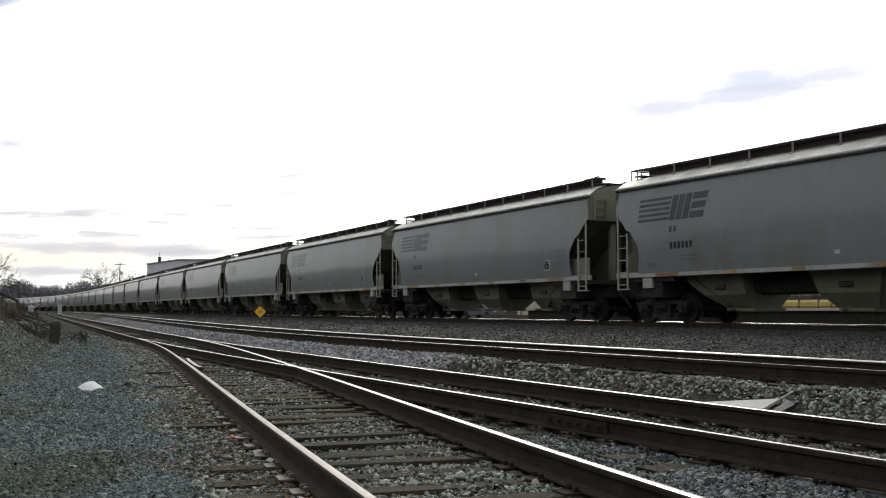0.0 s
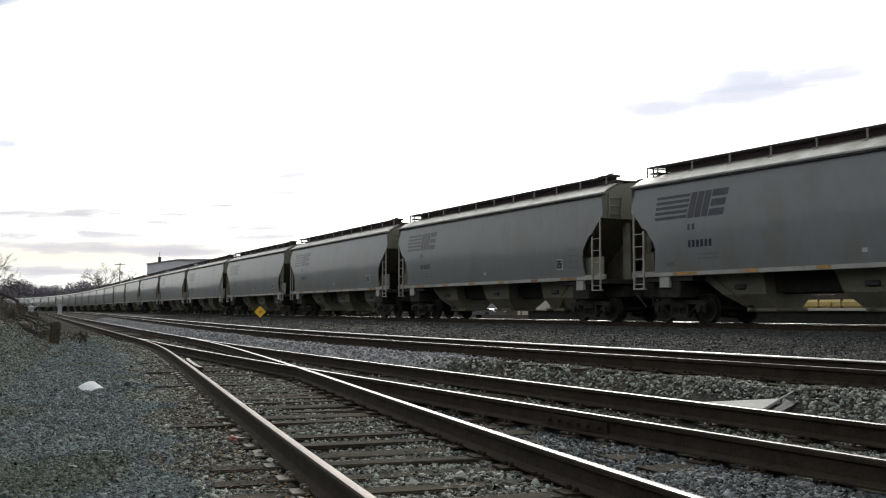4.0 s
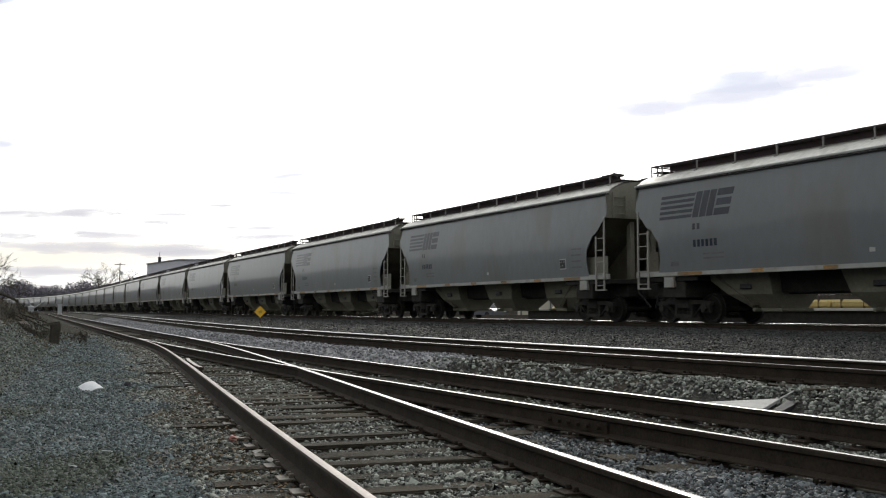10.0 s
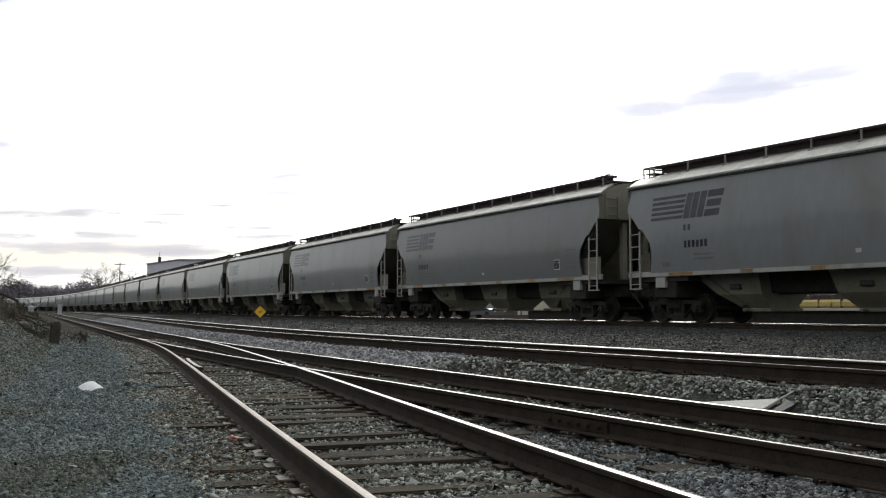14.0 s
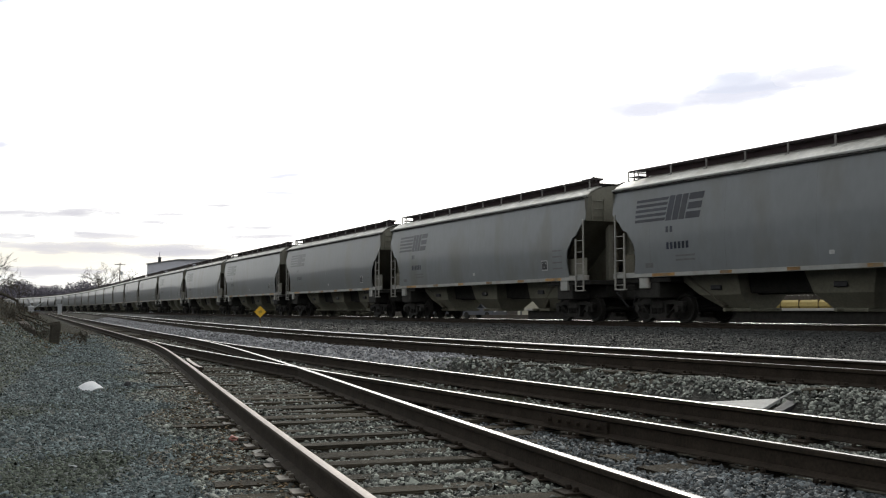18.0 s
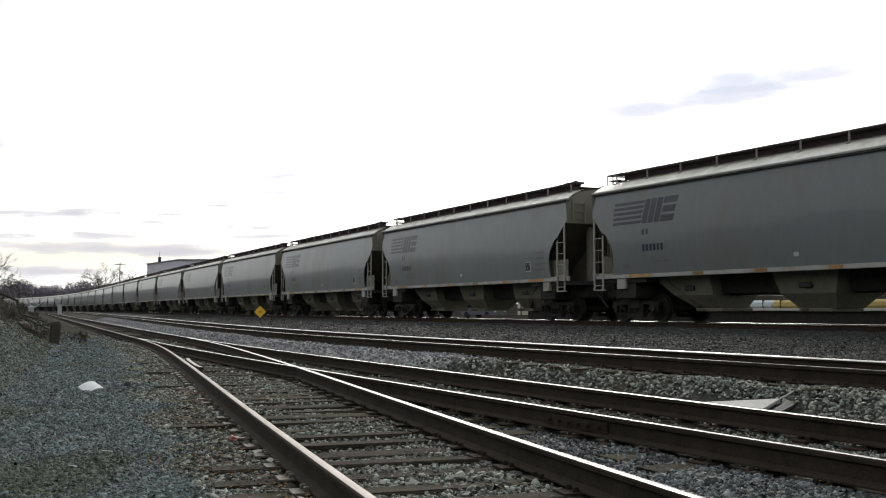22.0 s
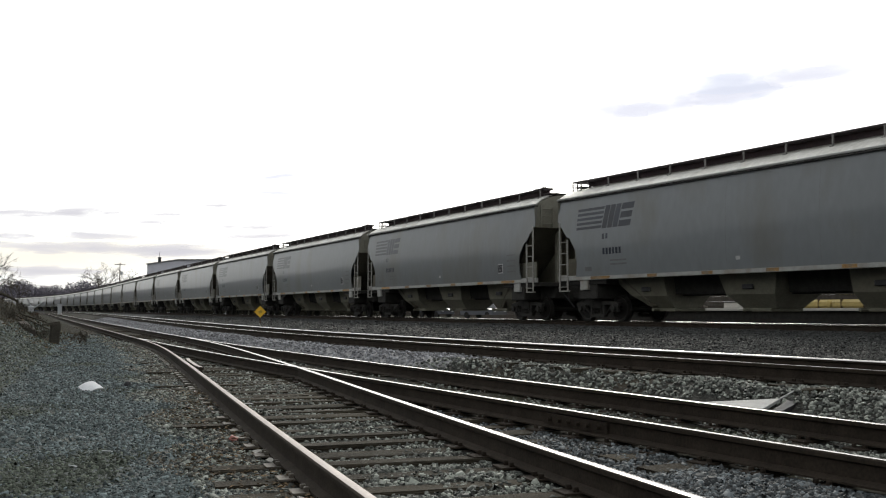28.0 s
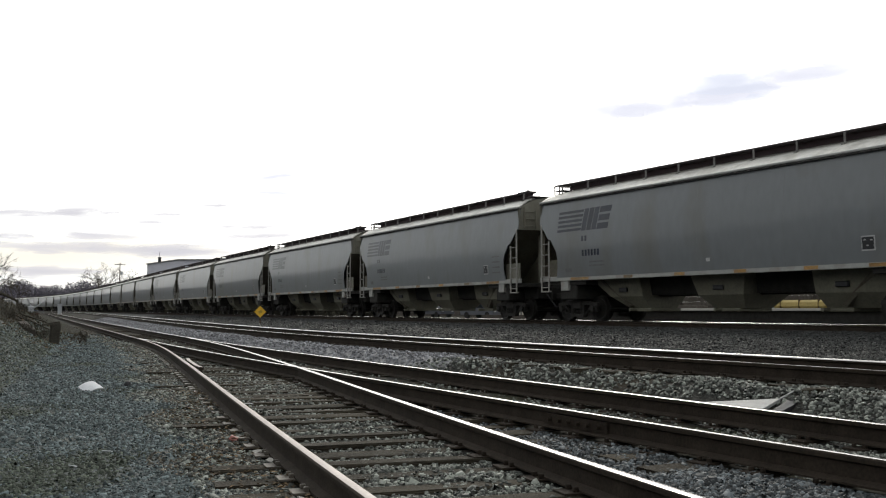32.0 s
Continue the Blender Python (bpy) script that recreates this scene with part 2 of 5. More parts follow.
GAUGE = 1.505        # between the rail heads' middles
Z_AB, Z_C, Z_D = 0.15, 0.43, 0.62    # rail tops
CAR = 17.65          # length of a wagon over its couplers
S = np.arange(-420.0, 900.0, 1.0)    # way along the main line
_turn = radians(0.507) - 8.565e-4 * np.clip(S, 0, None) + 3.194e-6 * np.clip(S - 26.3, 0, None) ** 2
_turn = np.minimum(_turn, 0.62)
_dx, _dy = -np.sin(_turn), np.cos(_turn)
D_X = np.concatenate([[0], np.cumsum(_dx[:-1])])
D_Y = np.concatenate([[0], np.cumsum(_dy[:-1])])
_zero = int(np.argmin(abs(S)))
_near = np.clip((50 - S) / 50, 0, None)      # a slight sway of the line on the near side
D_X, D_Y = D_X - D_X[_zero] + 20.722 + 1.876 * np.where(_near < 1, _near ** 2, 2 * _near - 1) - 1.043 * _near, D_Y - D_Y[_zero]


def main_line(s):
    return float(np.interp(s, S, D_X)), float(np.interp(s, S, D_Y))


def x_d(y):
    return np.interp(y, D_Y, D_X)


def x_c(y):          # the second siding, which ends up running beside the main line
    return np.minimum(9.05 - 0.04 * y + 0.735 * softplus((y - 23) / 5), x_d(y) - 4.3)


def x_b(y):          # the through siding
    return np.minimum(5.62 + 0.004 * y + 0.415 * softplus((y - 23) / 5), x_d(y) - 8.6)


def x_a(y):          # the track that leaves it at the turnout
    return x_b(y) - 0.435 * softplus((24.9 - y) / 3)


def step(a, b, v):
    u = np.clip((v - a) / (b - a), 0, 1)
    return u * u * (3 - 2 * u)


def bank_edge(y):
    return np.minimum(np.where(y < 50, 0.145 * y - 1.3, 5.95 + 0.1 * (y - 50)), x_b(y) - 2.6)


def top_a(y):         # the turnout track sinks a little towards the near end
    return Z_AB - 0.05 * (1 - step(4.0, 16.0, np.asarray(y, float)))


def ground_z(x, y):
    """Height of the ballast and the earth."""
    x, y = np.asarray(x, float), np.asarray(y, float)
    b, c, d = x_b(y), x_c(y), x_d(y)
    near = (y < 420)
    far = step(12.0, 14.5, y)          # beyond the frog the heap reaches from rail to rail
    z = -0.055 + (0.28 + 0.035 * far) * step(b + 1.25 - 0.37 * far, np.maximum(c - 1.1 - 0.1 * far, b + 1.4 - 0.3 * far), x) + 0.19 * step(c + 1.4, np.maximum(d - 2.4, c + 1.6), x)
    z = z - 0.22 * step(d + 2.0, d + 5.0, x)
    z = z - 0.05 * (1 - step(4.0, 16.0, y)) * (1 - step(x_a(y) + 1.0, x_a(y) + 2.2, x))
    z = z - 0.012 * (abs(x - x_a(y)) < 0.72) * (y < 30)
    rise = 0.75 * 0.3 * softplus((bank_edge(y) - x) / 0.3)
    crest = 0.85 + 0.6 * (1 - step(34.0, 48.0, y))
    rise = np.minimum(rise, crest + 0.10 * np.minimum(rise, 6))
    z = z + rise * step(2, 12, y) * near
    rough = 0.02 * np.sin(x * 2.3 + 1.7 * np.sin(y * 1.1)) * np.sin(y * 1.9 + x)
    return z + rough * (x < b + 40)


def stretch_axis(lo, hi, fine, far_lo, far_hi, grow=1.16):
    mid = list(np.arange(lo, hi + 1e-6, fine))
    out, d = [], fine
    v = hi
    while v < far_hi:
        d *= grow
        v += d
        out.append(v)
    left, d, v = [], fine, lo
    while v > far_lo:
        d *= grow
        v -= d
        left.append(v)
    return np.array(left[::-1] + mid + out)


def build_ground():
    xs = stretch_axis(-4, 34, 0.22, -3500, 3500)
    ys = stretch_axis(-4, 70, 0.35, -3500, 4200)
    gx, gy = np.meshgrid(xs, ys)
    gz = ground_z(gx, gy)
    n, m = gx.shape
    verts = np.stack([gx, gy, gz], -1).reshape(-1, 3)
    i = np.arange((n - 1) * m).reshape(n - 1, m)[:, :-1].ravel()
    faces = np.stack([i, i + 1, i + 1 + m, i + m], 1)
    me = raw("ground", verts.tolist(), faces.tolist(), smooth=True)
    for key in ("ballast", "grit", "earth", "shaded_ground", "pale_ground"):
        me.materials.append(M[key])
    c = verts[faces].mean(1)
    wob = 0.35 * np.sin(c[:, 1] * 1.3) + 0.25 * np.sin(c[:, 1] * 3.1 + c[:, 0])
    left_edge = x_a(c[:, 1]) - 1.35 + 0.3 * wob
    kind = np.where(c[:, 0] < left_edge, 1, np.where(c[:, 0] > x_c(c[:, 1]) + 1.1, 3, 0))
    kind = np.where((abs(c[:, 0] - x_b(c[:, 1])) < 0.78) & (c[:, 1] < 13) & (c[:, 0] > x_a(c[:, 1]) + 1.0), 2, kind)
    heap = (c[:, 0] > x_b(c[:, 1]) + 0.95) & (c[:, 0] < x_c(c[:, 1]) - 0.9) & (c[:, 1] > 14) & (c[:, 1] < 80)
    kind = np.where(heap, 4, kind)
    kind = np.where((c[:, 0] < bank_edge(c[:, 1]) - 0.9 + 0.4 * wob) & ((c[:, 1] > 27 + wob) | (c[:, 0] < -3 + wob)), 2, kind)
    kind = np.where((c[:, 0] < left_edge) & (c[:, 1] > 33 + 3 * wob), 2, kind)
    kind = np.where((c[:, 0] > x_d(c[:, 1]) + 6) | (c[:, 1] > 420) | (c[:, 0] < -6) | (c[:, 1] < -30), 2, kind)
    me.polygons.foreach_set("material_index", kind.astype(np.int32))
    ob = new("ground", me)
    tagged(ob, "grey crushed-stone railway yard with a brown earth bank", "ground", kind="structure")


build_ground()


# ---------------------------------------------------------------- rails and ties
RAIL = ((-0.07, 0), (0.07, 0), (0.07, 0.012), (0.012, 0.035), (0.009, 0.12), (0.035, 0.135), (0.036, 0.161), (0.030, 0.168), (0.0255, 0.1700), (0.0, 0.172),
        (-0.0255, 0.1700), (-0.030, 0.168), (-0.036, 0.161), (-0.035, 0.135), (-0.009, 0.12), (-0.012, 0.035), (-0.07, 0.012))
WORN_RAIL = tuple((u, 0.155 if w == 0.161 else w) for u, w in RAIL)      # its corners ground away by the wheels
HEAD_FACES = (7, 8, 9, 10)
FULL_HEAD = (6, 7, 8, 9, 10, 11)


def rail_mesh(name, px, py, top, heads=HEAD_FACES, head="rail_head", profile=RAIL):
    """A rail along the points, its profile upright, its head at height top."""
    px, py = np.asarray(px, float), np.asarray(py, float)
    top = np.broadcast_to(top, px.shape)
    tx, ty = np.gradient(px), np.gradient(py)
    ln = np.hypot(tx, ty)
    nx, ny = ty / ln, -tx / ln
    k = len(profile)
    verts = [(px[i] + nx[i] * u, py[i] + ny[i] * u, top[i] - 0.172 + w) for i in range(len(px)) for u, w in profile]
    faces, mats = [], []
    for i in range(len(px) - 1):
        for j in range(k):
            jj = (j + 1) % k
            faces.append((i * k + j, i * k + jj, (i + 1) * k + jj, (i + 1) * k + j))
            mats.append(1 if j in heads else 0)
    faces += [tuple(range(k))[::-1], tuple((len(px) - 1) * k + j for j in range(k))]
    mats += [0, 0]
    me = raw(name, verts, faces)
    me.materials.append(M["rail_side"])
    me.materials.append(M[head])
    me.polygons.foreach_set("material_index", mats)
    return me


def offset_line(fx, y0, y1, off, n=None):
    """Points beside the line x = fx(y), off metres to its right."""
    n = n or int(max(20, min(260, (y1 - y0) / 0.7)))
    u = np.linspace(0, 1, n) ** (1.5 if y1 > 60 else 1)
    y = y0 + (y1 - y0) * u
    slope = (fx(y + 0.05) - fx(y - 0.05)) / 0.1
    ln = np.sqrt(1 + slope ** 2)
    return fx(y) + off / ln, y - off * slope / ln


def tie_mesh(length, seed):
    rnd = random.Random(seed)
    bm = box(-length / 2, length / 2, -0.115, 0.115, -0.17, 0, 0.012)
    for v in bm.verts:
        v.co += Vector((rnd.uniform(-0.02, 0.02), rnd.uniform(-0.012, 0.012), rnd.uniform(-0.008, 0.008)))
    me = mesh_of("tie", bm)
    me.materials.append(M["tie_wood"])
    return me


def plate_mesh(material):
    bm = box(-0.17, 0.17, -0.09, 0.09, 0.0, 0.016, 0.003)
    for sx in (-1, 1):
        for sy in (-0.05, 0.05):
            box(sx * 0.085 - 0.016, sx * 0.085 + 0.016, sy - 0.014, sy + 0.014, 0.016, 0.045, 0.004, bm)
    me = mesh_of("tie_plate", bm)
    me.materials.append(M[material])
    return me


PLATE, DARK_PLATE = plate_mesh("pale_plate"), plate_mesh("rail_side")
TIES = [tie_mesh(2.6, k) for k in range(5)]
rng = random.Random(4)
TIE_Y = {}


def lay_tie(track, fx, y, top, mesh, shift=0.0, plates=(), skew=0.0):
    slope = float((fx(y + 0.05) - fx(y - 0.05)) / 0.1)
    ang = -math.degrees(math.atan(slope))
    x = float(fx(y))
    TIE_Y.setdefault(track.name, []).append(y)
    t = part("tie", mesh, None, track)
    t.matrix_world = pose(x + shift, y - shift * slope, top - 0.19 + rng.uniform(-0.012, 0.004), 0, 0, ang + skew + rng.uniform(-1.2, 1.2))
    for off in plates:
        p = part("tie_plate", PLATE if off < 0 and track is track_a else DARK_PLATE, None, track)
        p.matrix_world = pose(x + off * math.cos(math.radians(ang)), y + off * math.sin(math.radians(ang)), top - 0.188, 0, 0, ang)


track_a = thing("turnout_track", "rusty steel turnout track on weathered wooden ties", "railway track")
track_b = thing("siding_track", "worn siding track on old ties half buried in ballast", "railway track")
track_c = thing("second_siding_track", "shiny-railed siding track on dark ballast", "railway track")
track_d = thing("main_line_track", "main line track on raised ballast carrying the train", "railway track")
g = GAUGE / 2
SWITCH = 31.0
for off, end, head, band in ((-g, 300, "rusty_head", (8, 9)), (g, SWITCH, "rail_head", HEAD_FACES)):
    rx, ry = offset_line(x_a, -14, end, off)
    part("rail", rail_mesh("rail", rx, ry, top_a(ry), band, head), None, track_a)
part("rail", rail_mesh("rail", *offset_line(x_b, -14, 300, g), Z_AB), None, track_b)
part("rail", rail_mesh("rail", *offset_line(x_b, -14, SWITCH, -g), Z_AB, (8, 9)), None, track_b)
part("rail", rail_mesh("rail", *offset_line(x_c, -16, 300, g), Z_C, FULL_HEAD, "rail_head", WORN_RAIL), None, track_c)
part("rail", rail_mesh("rail", *offset_line(x_c, -16, 300, -g), Z_C, (8, 9)), None, track_c)
for off in (-g, g):
    ss = np.concatenate([np.arange(-60, 60, 3.0), np.arange(60, 860, 5.0)])
    px = np.interp(ss, S, D_X) + off * np.cos(np.interp(ss, S, _turn))
    py = np.interp(ss, S, D_Y) + off * np.sin(np.interp(ss, S, _turn))
    part("rail", rail_mesh("rail", px, py, Z_D, *((HEAD_FACES,) if off < 0 else (FULL_HEAD, "rail_head", WORN_RAIL))), None, track_d)

# guard rails beside the frog, and the frog itself
gx, gy = offset_line(x_a, 15.3, 18.2, -g + 0.12, 14)
gx[[0, 1, 2, -3, -2, -1]] += np.array([0.03, 0.02, 0.008, 0.008, 0.02, 0.03])
part("guard_rail", rail_mesh("guard_rail", gx, gy, Z_AB - 0.012, HEAD_FACES, "rusty_head"), None, track_a)


def frog():
    y0, y1 = 15.7, 17.0
    bm = bmesh.new()
    for side in (-1, 1):
        fa = (lambda y: float(x_a(y)) + g) if side < 0 else (lambda y: float(x_b(y)) - g)
        ys = np.linspace(y0, y1, 8)
        for k in range(7):
            ya, yb = ys[k], ys[k + 1]
            xa, xb = fa(ya) + side * 0.1, fa(yb) + side * 0.1
            hexa(bm, ((xa - .035, ya, -0.02), (xa + .035, ya, -0.02), (xb + .035, yb, -0.02), (xb - .035, yb, -0.02)),
                 ((xa - .035, ya, Z_AB - .03), (xa + .035, ya, Z_AB - .03), (xb + .035, yb, Z_AB - .03), (xb - .035, yb, Z_AB - .03)))
    part("frog", bm, M["rail_side"], track_a, "dark cast frog with wing rails")


frog()


def joint_bar(track, fx, off, y, side):
    slope = float((fx(y + 0.05) - fx(y - 0.05)) / 0.1)
    bm = prism(((-0.46, 0.03), (0.46, 0.03), (0.46, 0.12), (-0.46, 0.12)), 0.012, 0.04)
    for k in (-0.36, -0.21, -0.07, 0.07, 0.21, 0.36):
        rod((k, 0.036, 0.078), (k, 0.075, 0.078), 0.02, bm, 6)
    ob = part("joint_bar", bm, M["rail_side"], track)
    ob.matrix_world = pose(float(fx(y)) + off, y, Z_AB - 0.172, 0, 0, 90 - math.degrees(math.atan(slope)) + (0 if side > 0 else 180))


for side in (1, -1):
    joint_bar(track_b, x_b, -g, 7.15, side)

# ties: single ones up to the frog, long ones under the turnout
y = -8.0
while y < 13.4:
    lay_tie(track_a, x_a, y, float(top_a(y)), rng.choice(TIES), rng.uniform(-0.08, 0.08), (-g, g))
    y += 0.505 + rng.uniform(-0.02, 0.02)
y = -8.0
while y < 13.4:
    lay_tie(track_b, x_b, y, Z_AB - 0.02, rng.choice(TIES), rng.uniform(-0.06, 0.06), (-g, g))
    y += 0.53 + rng.uniform(-0.03, 0.03)
y = 13.6
while y < 32:
    gap = float(x_b(y) - x_a(y))
    me = tie_mesh(2.7 + gap, int(y * 100))
    lay_tie(track_a, x_a, y, float(top_a(y)), me, gap / 2, (-g, g))
    y += 0.51 + rng.uniform(-0.02, 0.02)
while y < 70:
    lay_tie(track_b, x_b, y, Z_AB, rng.choice(TIES), 0, (-g, g) if y < 45 else ())
    y += 0.53
y = -8.0
while y < 90:
    lay_tie(track_c, x_c, y, Z_C + 0.01, rng.choice(TIES), 0.1 + rng.uniform(-0.06, 0.06), (-g,) if y < 30 else ())
    y += 0.54
for k in range(160):
    s = -20 + k * 0.56
    x, yy = main_line(s)
    t = part("tie", TIES[k % 5], None, track_d)
    t.matrix_world = pose(x, yy, Z_D - 0.19, 0, 0, math.degrees(float(np.interp(s, S, _turn))))


# ---------------------------------------------------------------- the train
HL = 8.12            # half length of a wagon's side at the eaves
EAVE, SILL = 4.06, 1.36
TRUCK, WB, WR = 6.62, 1.78, 0.42


def side_y(z):
    return 1.61 - 0.12 * ((z - 2.5) / 1.5) ** 2


def inset(z):
    """How far a side's end stands back, by height: the rounded cut-out at the ends."""
    return float(np.interp(z, (1.4, 1.9, 2.3, 2.75, 2.8, 3.1, 3.32), (1.0, 1.12, 1.08, 0.72, 0.55, 0.28, 0.0)))


def side_panel(sign):
    zs = np.concatenate([np.linspace(SILL + 0.1, 2.7, 8), [2.75, 2.8], np.linspace(2.9, 3.32, 5), np.linspace(3.45, EAVE, 5)])
    bm = bmesh.new()
    rows = []
    for t in (0.0, 0.03):
        grid = []
        for z in zs:
            h = HL - inset(z)
            grid.append([bm.verts.new((u * h, sign * (side_y(z) - t), z)) for u in np.linspace(-1, 1, 13)])
        rows.append(grid)
    n, m = len(zs), 13
    for k, grid in enumerate(rows):
        for i in range(n - 1):
            for j in range(m - 1):
                q = (grid[i][j], grid[i][j + 1], grid[i + 1][j + 1], grid[i + 1][j])
                bm.faces.new(q)
    a, b = rows
    for i in range(n - 1):
        for j in (0, m - 1):
            bm.faces.new((a[i][j], a[i + 1][j], b[i + 1][j], b[i][j]))
    for j in range(m - 1):
        for i in (0, n - 1):
            bm.faces.new((a[i][j], a[i][j + 1], b[i][j + 1], b[i][j]))
    bmesh.ops.recalc_face_normals(bm, faces=bm.faces)
    for e in bm.edges:
        if len(e.link_faces) == 2 and e.calc_face_angle(0) > 0.6:
            e.smooth = False
    me = mesh_of("side_panel", bm)
    me.shade_smooth()
    return me


def roof_z(y):
    return 4.53 - 0.45 * (abs(y) / 1.56) ** 3


def roof_shell():
    ys = np.linspace(-1.56, 1.56, 17)
    bm = bmesh.new()
    for t, flip in ((0.0, False), (0.04, True)):
        v = [[bm.verts.new((x, y, roof_z(y) - t)) for y in ys] for x in (-HL - 0.02, 0, HL + 0.02)]
        for i in range(2):
            for j in range(16):
                bm.faces.new((v[i][j], v[i + 1][j], v[i + 1][j + 1], v[i][j + 1]))
    bmesh.ops.recalc_face_normals(bm, faces=bm.faces)
    me = mesh_of("roof", bm)
    me.shade_smooth()
    return me


def strip_on_side(pts, lift=0.006):
    """A flat decal on the near side: columns of x by rows of z, following the side's curve. pts: four corners (x, z) anticlockwise."""
    bm = bmesh.new()
    (x0, z0), (x1, z1), (x2, z2), (x3, z3) = pts
    n = 5
    left = [((1 - k / n) * x0 + k / n * x3, (1 - k / n) * z0 + k / n * z3) for k in range(n + 1)]
    right = [((1 - k / n) * x1 + k / n * x2, (1 - k / n) * z1 + k / n * z2) for k in range(n + 1)]
    a = [bm.verts.new((x, side_y(z) + lift, z)) for x, z in left]
    b = [bm.verts.new((x, side_y(z) + lift, z)) for x, z in right]
    for k in range(n):
        bm.faces.new((a[k], a[k + 1], b[k + 1], b[k]))
    return bm


def slab(x0, x1, z0, z1, lean=0.0):
    return strip_on_side(((x0, z0), (x1, z0), (x1 - lean, z1), (x0 - lean, z1)))


def bay(x_in0, x_in1, mid0, mid1, low0, low1):
    """A hopper bay: a flare under the floor that runs into a steep neck."""
    bm = bmesh.new()
    rings = []
    for z, x0, x1, y in ((0.42, low0, low1, 0.5), (0.80, mid0, mid1, 0.86), (SILL + 0.06, x_in0, x_in1, 1.0)):
        rings.append([bm.verts.new(p) for p in ((x0, -y, z), (x1, -y, z), (x1, y, z), (x0, y, z))])
    bm.faces.new(rings[0][::-1])
    bm.faces.new(rings[2])
    for lo, hi in ((rings[0], rings[1]), (rings[1], rings[2])):
        for k in range(4):
            bm.faces.new((lo[k], lo[(k + 1) % 4], hi[(k + 1) % 4], hi[k]))
    return bm


def slope_sheet(e):
    """The bin's sloping end, from the hood's foot down to the outlet."""
    bm = bmesh.new()
    a, b = (HL - 0.06, 3.30), (4.25, 0.45)
    prof = [a, (a[0] - 0.1, a[1] + 0.06), (b[0] - 0.1, b[1] + 0.06), b]
    lo = []
    for y in (-1.0, 1.0):
        ring = []
        for x, z in prof:
            w = float(np.interp(z, (0.45, SILL, 1.7, 3.4), (0.74, 1.42, 1.5, 1.55)))
            ring.append(bm.verts.new((e * x, y * w, z)))
        # a station at the sill keeps the sheet inside the bay below it
        lo.append(ring)
    p, q = lo
    n = len(prof)
    bm.faces.new(p)
    bm.faces.new(q)
    for k in range(n):
        bm.faces.new((p[k], p[(k + 1) % n], q[(k + 1) % n], q[k]))
    bmesh.ops.recalc_face_normals(bm, faces=bm.faces)
    return bm


def hood(e):
    """The upright upper end plate, its top following the roof."""
    ys = np.linspace(-1.55, 1.55, 15)
    bm = bmesh.new()
    rows = [[bm.verts.new((e * x, y, z)) for y in ys for z in (3.28, roof_z(y) - 0.045)] for x in (HL, HL - 0.05)]
    for r in rows:
        for j in range(14):
            bm.faces.new((r[2 * j], r[2 * j + 2], r[2 * j + 3], r[2 * j + 1]))
    for j in range(14):
        for k in (0, 1):
            bm.faces.new((rows[0][2 * j + k], rows[0][2 * j + 2 + k], rows[1][2 * j + 2 + k], rows[1][2 * j + k]))
    bmesh.ops.recalc_face_normals(bm, faces=bm.faces)
    return bm


def wheel(r, bm, y, out):
    prof = ((0.08, 0.07), (0.1, 0.05), (r - 0.09, 0.03), (r - 0.05, 0.068), (r, 0.068), (r + 0.003, -0.04), (r + 0.03, -0.052), (r + 0.03, -0.068), (r - 0.05, -0.068), (r - 0.09, -0.02), (0.1, -0.05), (0.08, -0.07))
    n = 20
    rings = [[bm.verts.new((a * math.cos(k * math.tau / n), y + out * w, a * math.sin(k * math.tau / n))) for k in range(n)] for a, w in prof]
    m = len(prof)
    for i in range(m):
        for k in range(n):
            bm.faces.new((rings[i][k], rings[i][(k + 1) % n], rings[(i + 1) % m][(k + 1) % n], rings[(i + 1) % m][k]))


def wheelset_mesh():
    bm = bmesh.new()
    for sgn in (-1, 1):
        wheel(WR, bm, sgn * 0.753, sgn)
        rod((0, sgn * 0.78, 0), (0, sgn * 1.06, 0), 0.085, bm, 10)
    rod((0, -0.78, 0), (0, 0.78, 0), 0.08, bm, 10)
    bmesh.ops.recalc_face_normals(bm, faces=bm.faces)
    return mesh_of("wheelset", bm)


def sideframe(y):
    """A cast truck frame with its two windows."""
    bm = bmesh.new()
    top = ((-1.12, 0.50), (-1.12, 0.60), (-0.62, 0.66), (0.62, 0.66), (1.12, 0.60), (1.12, 0.50), (0.62, 0.54), (-0.62, 0.54))
    prism(top, y - 0.07, y + 0.07, bm)
    prism(((-0.36, 0.14), (0.36, 0.14), (0.40, 0.24), (-0.40, 0.24)), y - 0.08, y + 0.08, bm)
    for e in (-1, 1):
        prism(((e * 0.36, 0.15), (e * 0.42, 0.24), (e * 0.86, 0.56), (e * 0.74, 0.56)), y - 0.05, y + 0.05, bm)
        prism(((e * 0.28, 0.22), (e * 0.37, 0.22), (e * 0.37, 0.56), (e * 0.28, 0.56)), y - 0.06, y + 0.06, bm)
        prism(((e * 0.72, 0.30), (e * 1.06, 0.30), (e * 1.06, 0.54), (e * 0.72, 0.54)), y - 0.05, y + 0.05, bm)
        rod((e * WB / 2, y, 0.42), (e * WB / 2, y + (0.14 if y > 0 else -0.14), 0.42), 0.10, bm, 8)
    bmesh.ops.recalc_face_normals(bm, faces=bm.faces)
    return bm


def springs(y):
    bm = bmesh.new()
    for x in (-0.18, 0.0, 0.18):
        for k in range(5):
            z = 0.25 + k * 0.05
            rod((x, y, z), (x, y, z + 0.028), 0.075, bm, 8)
    return bm


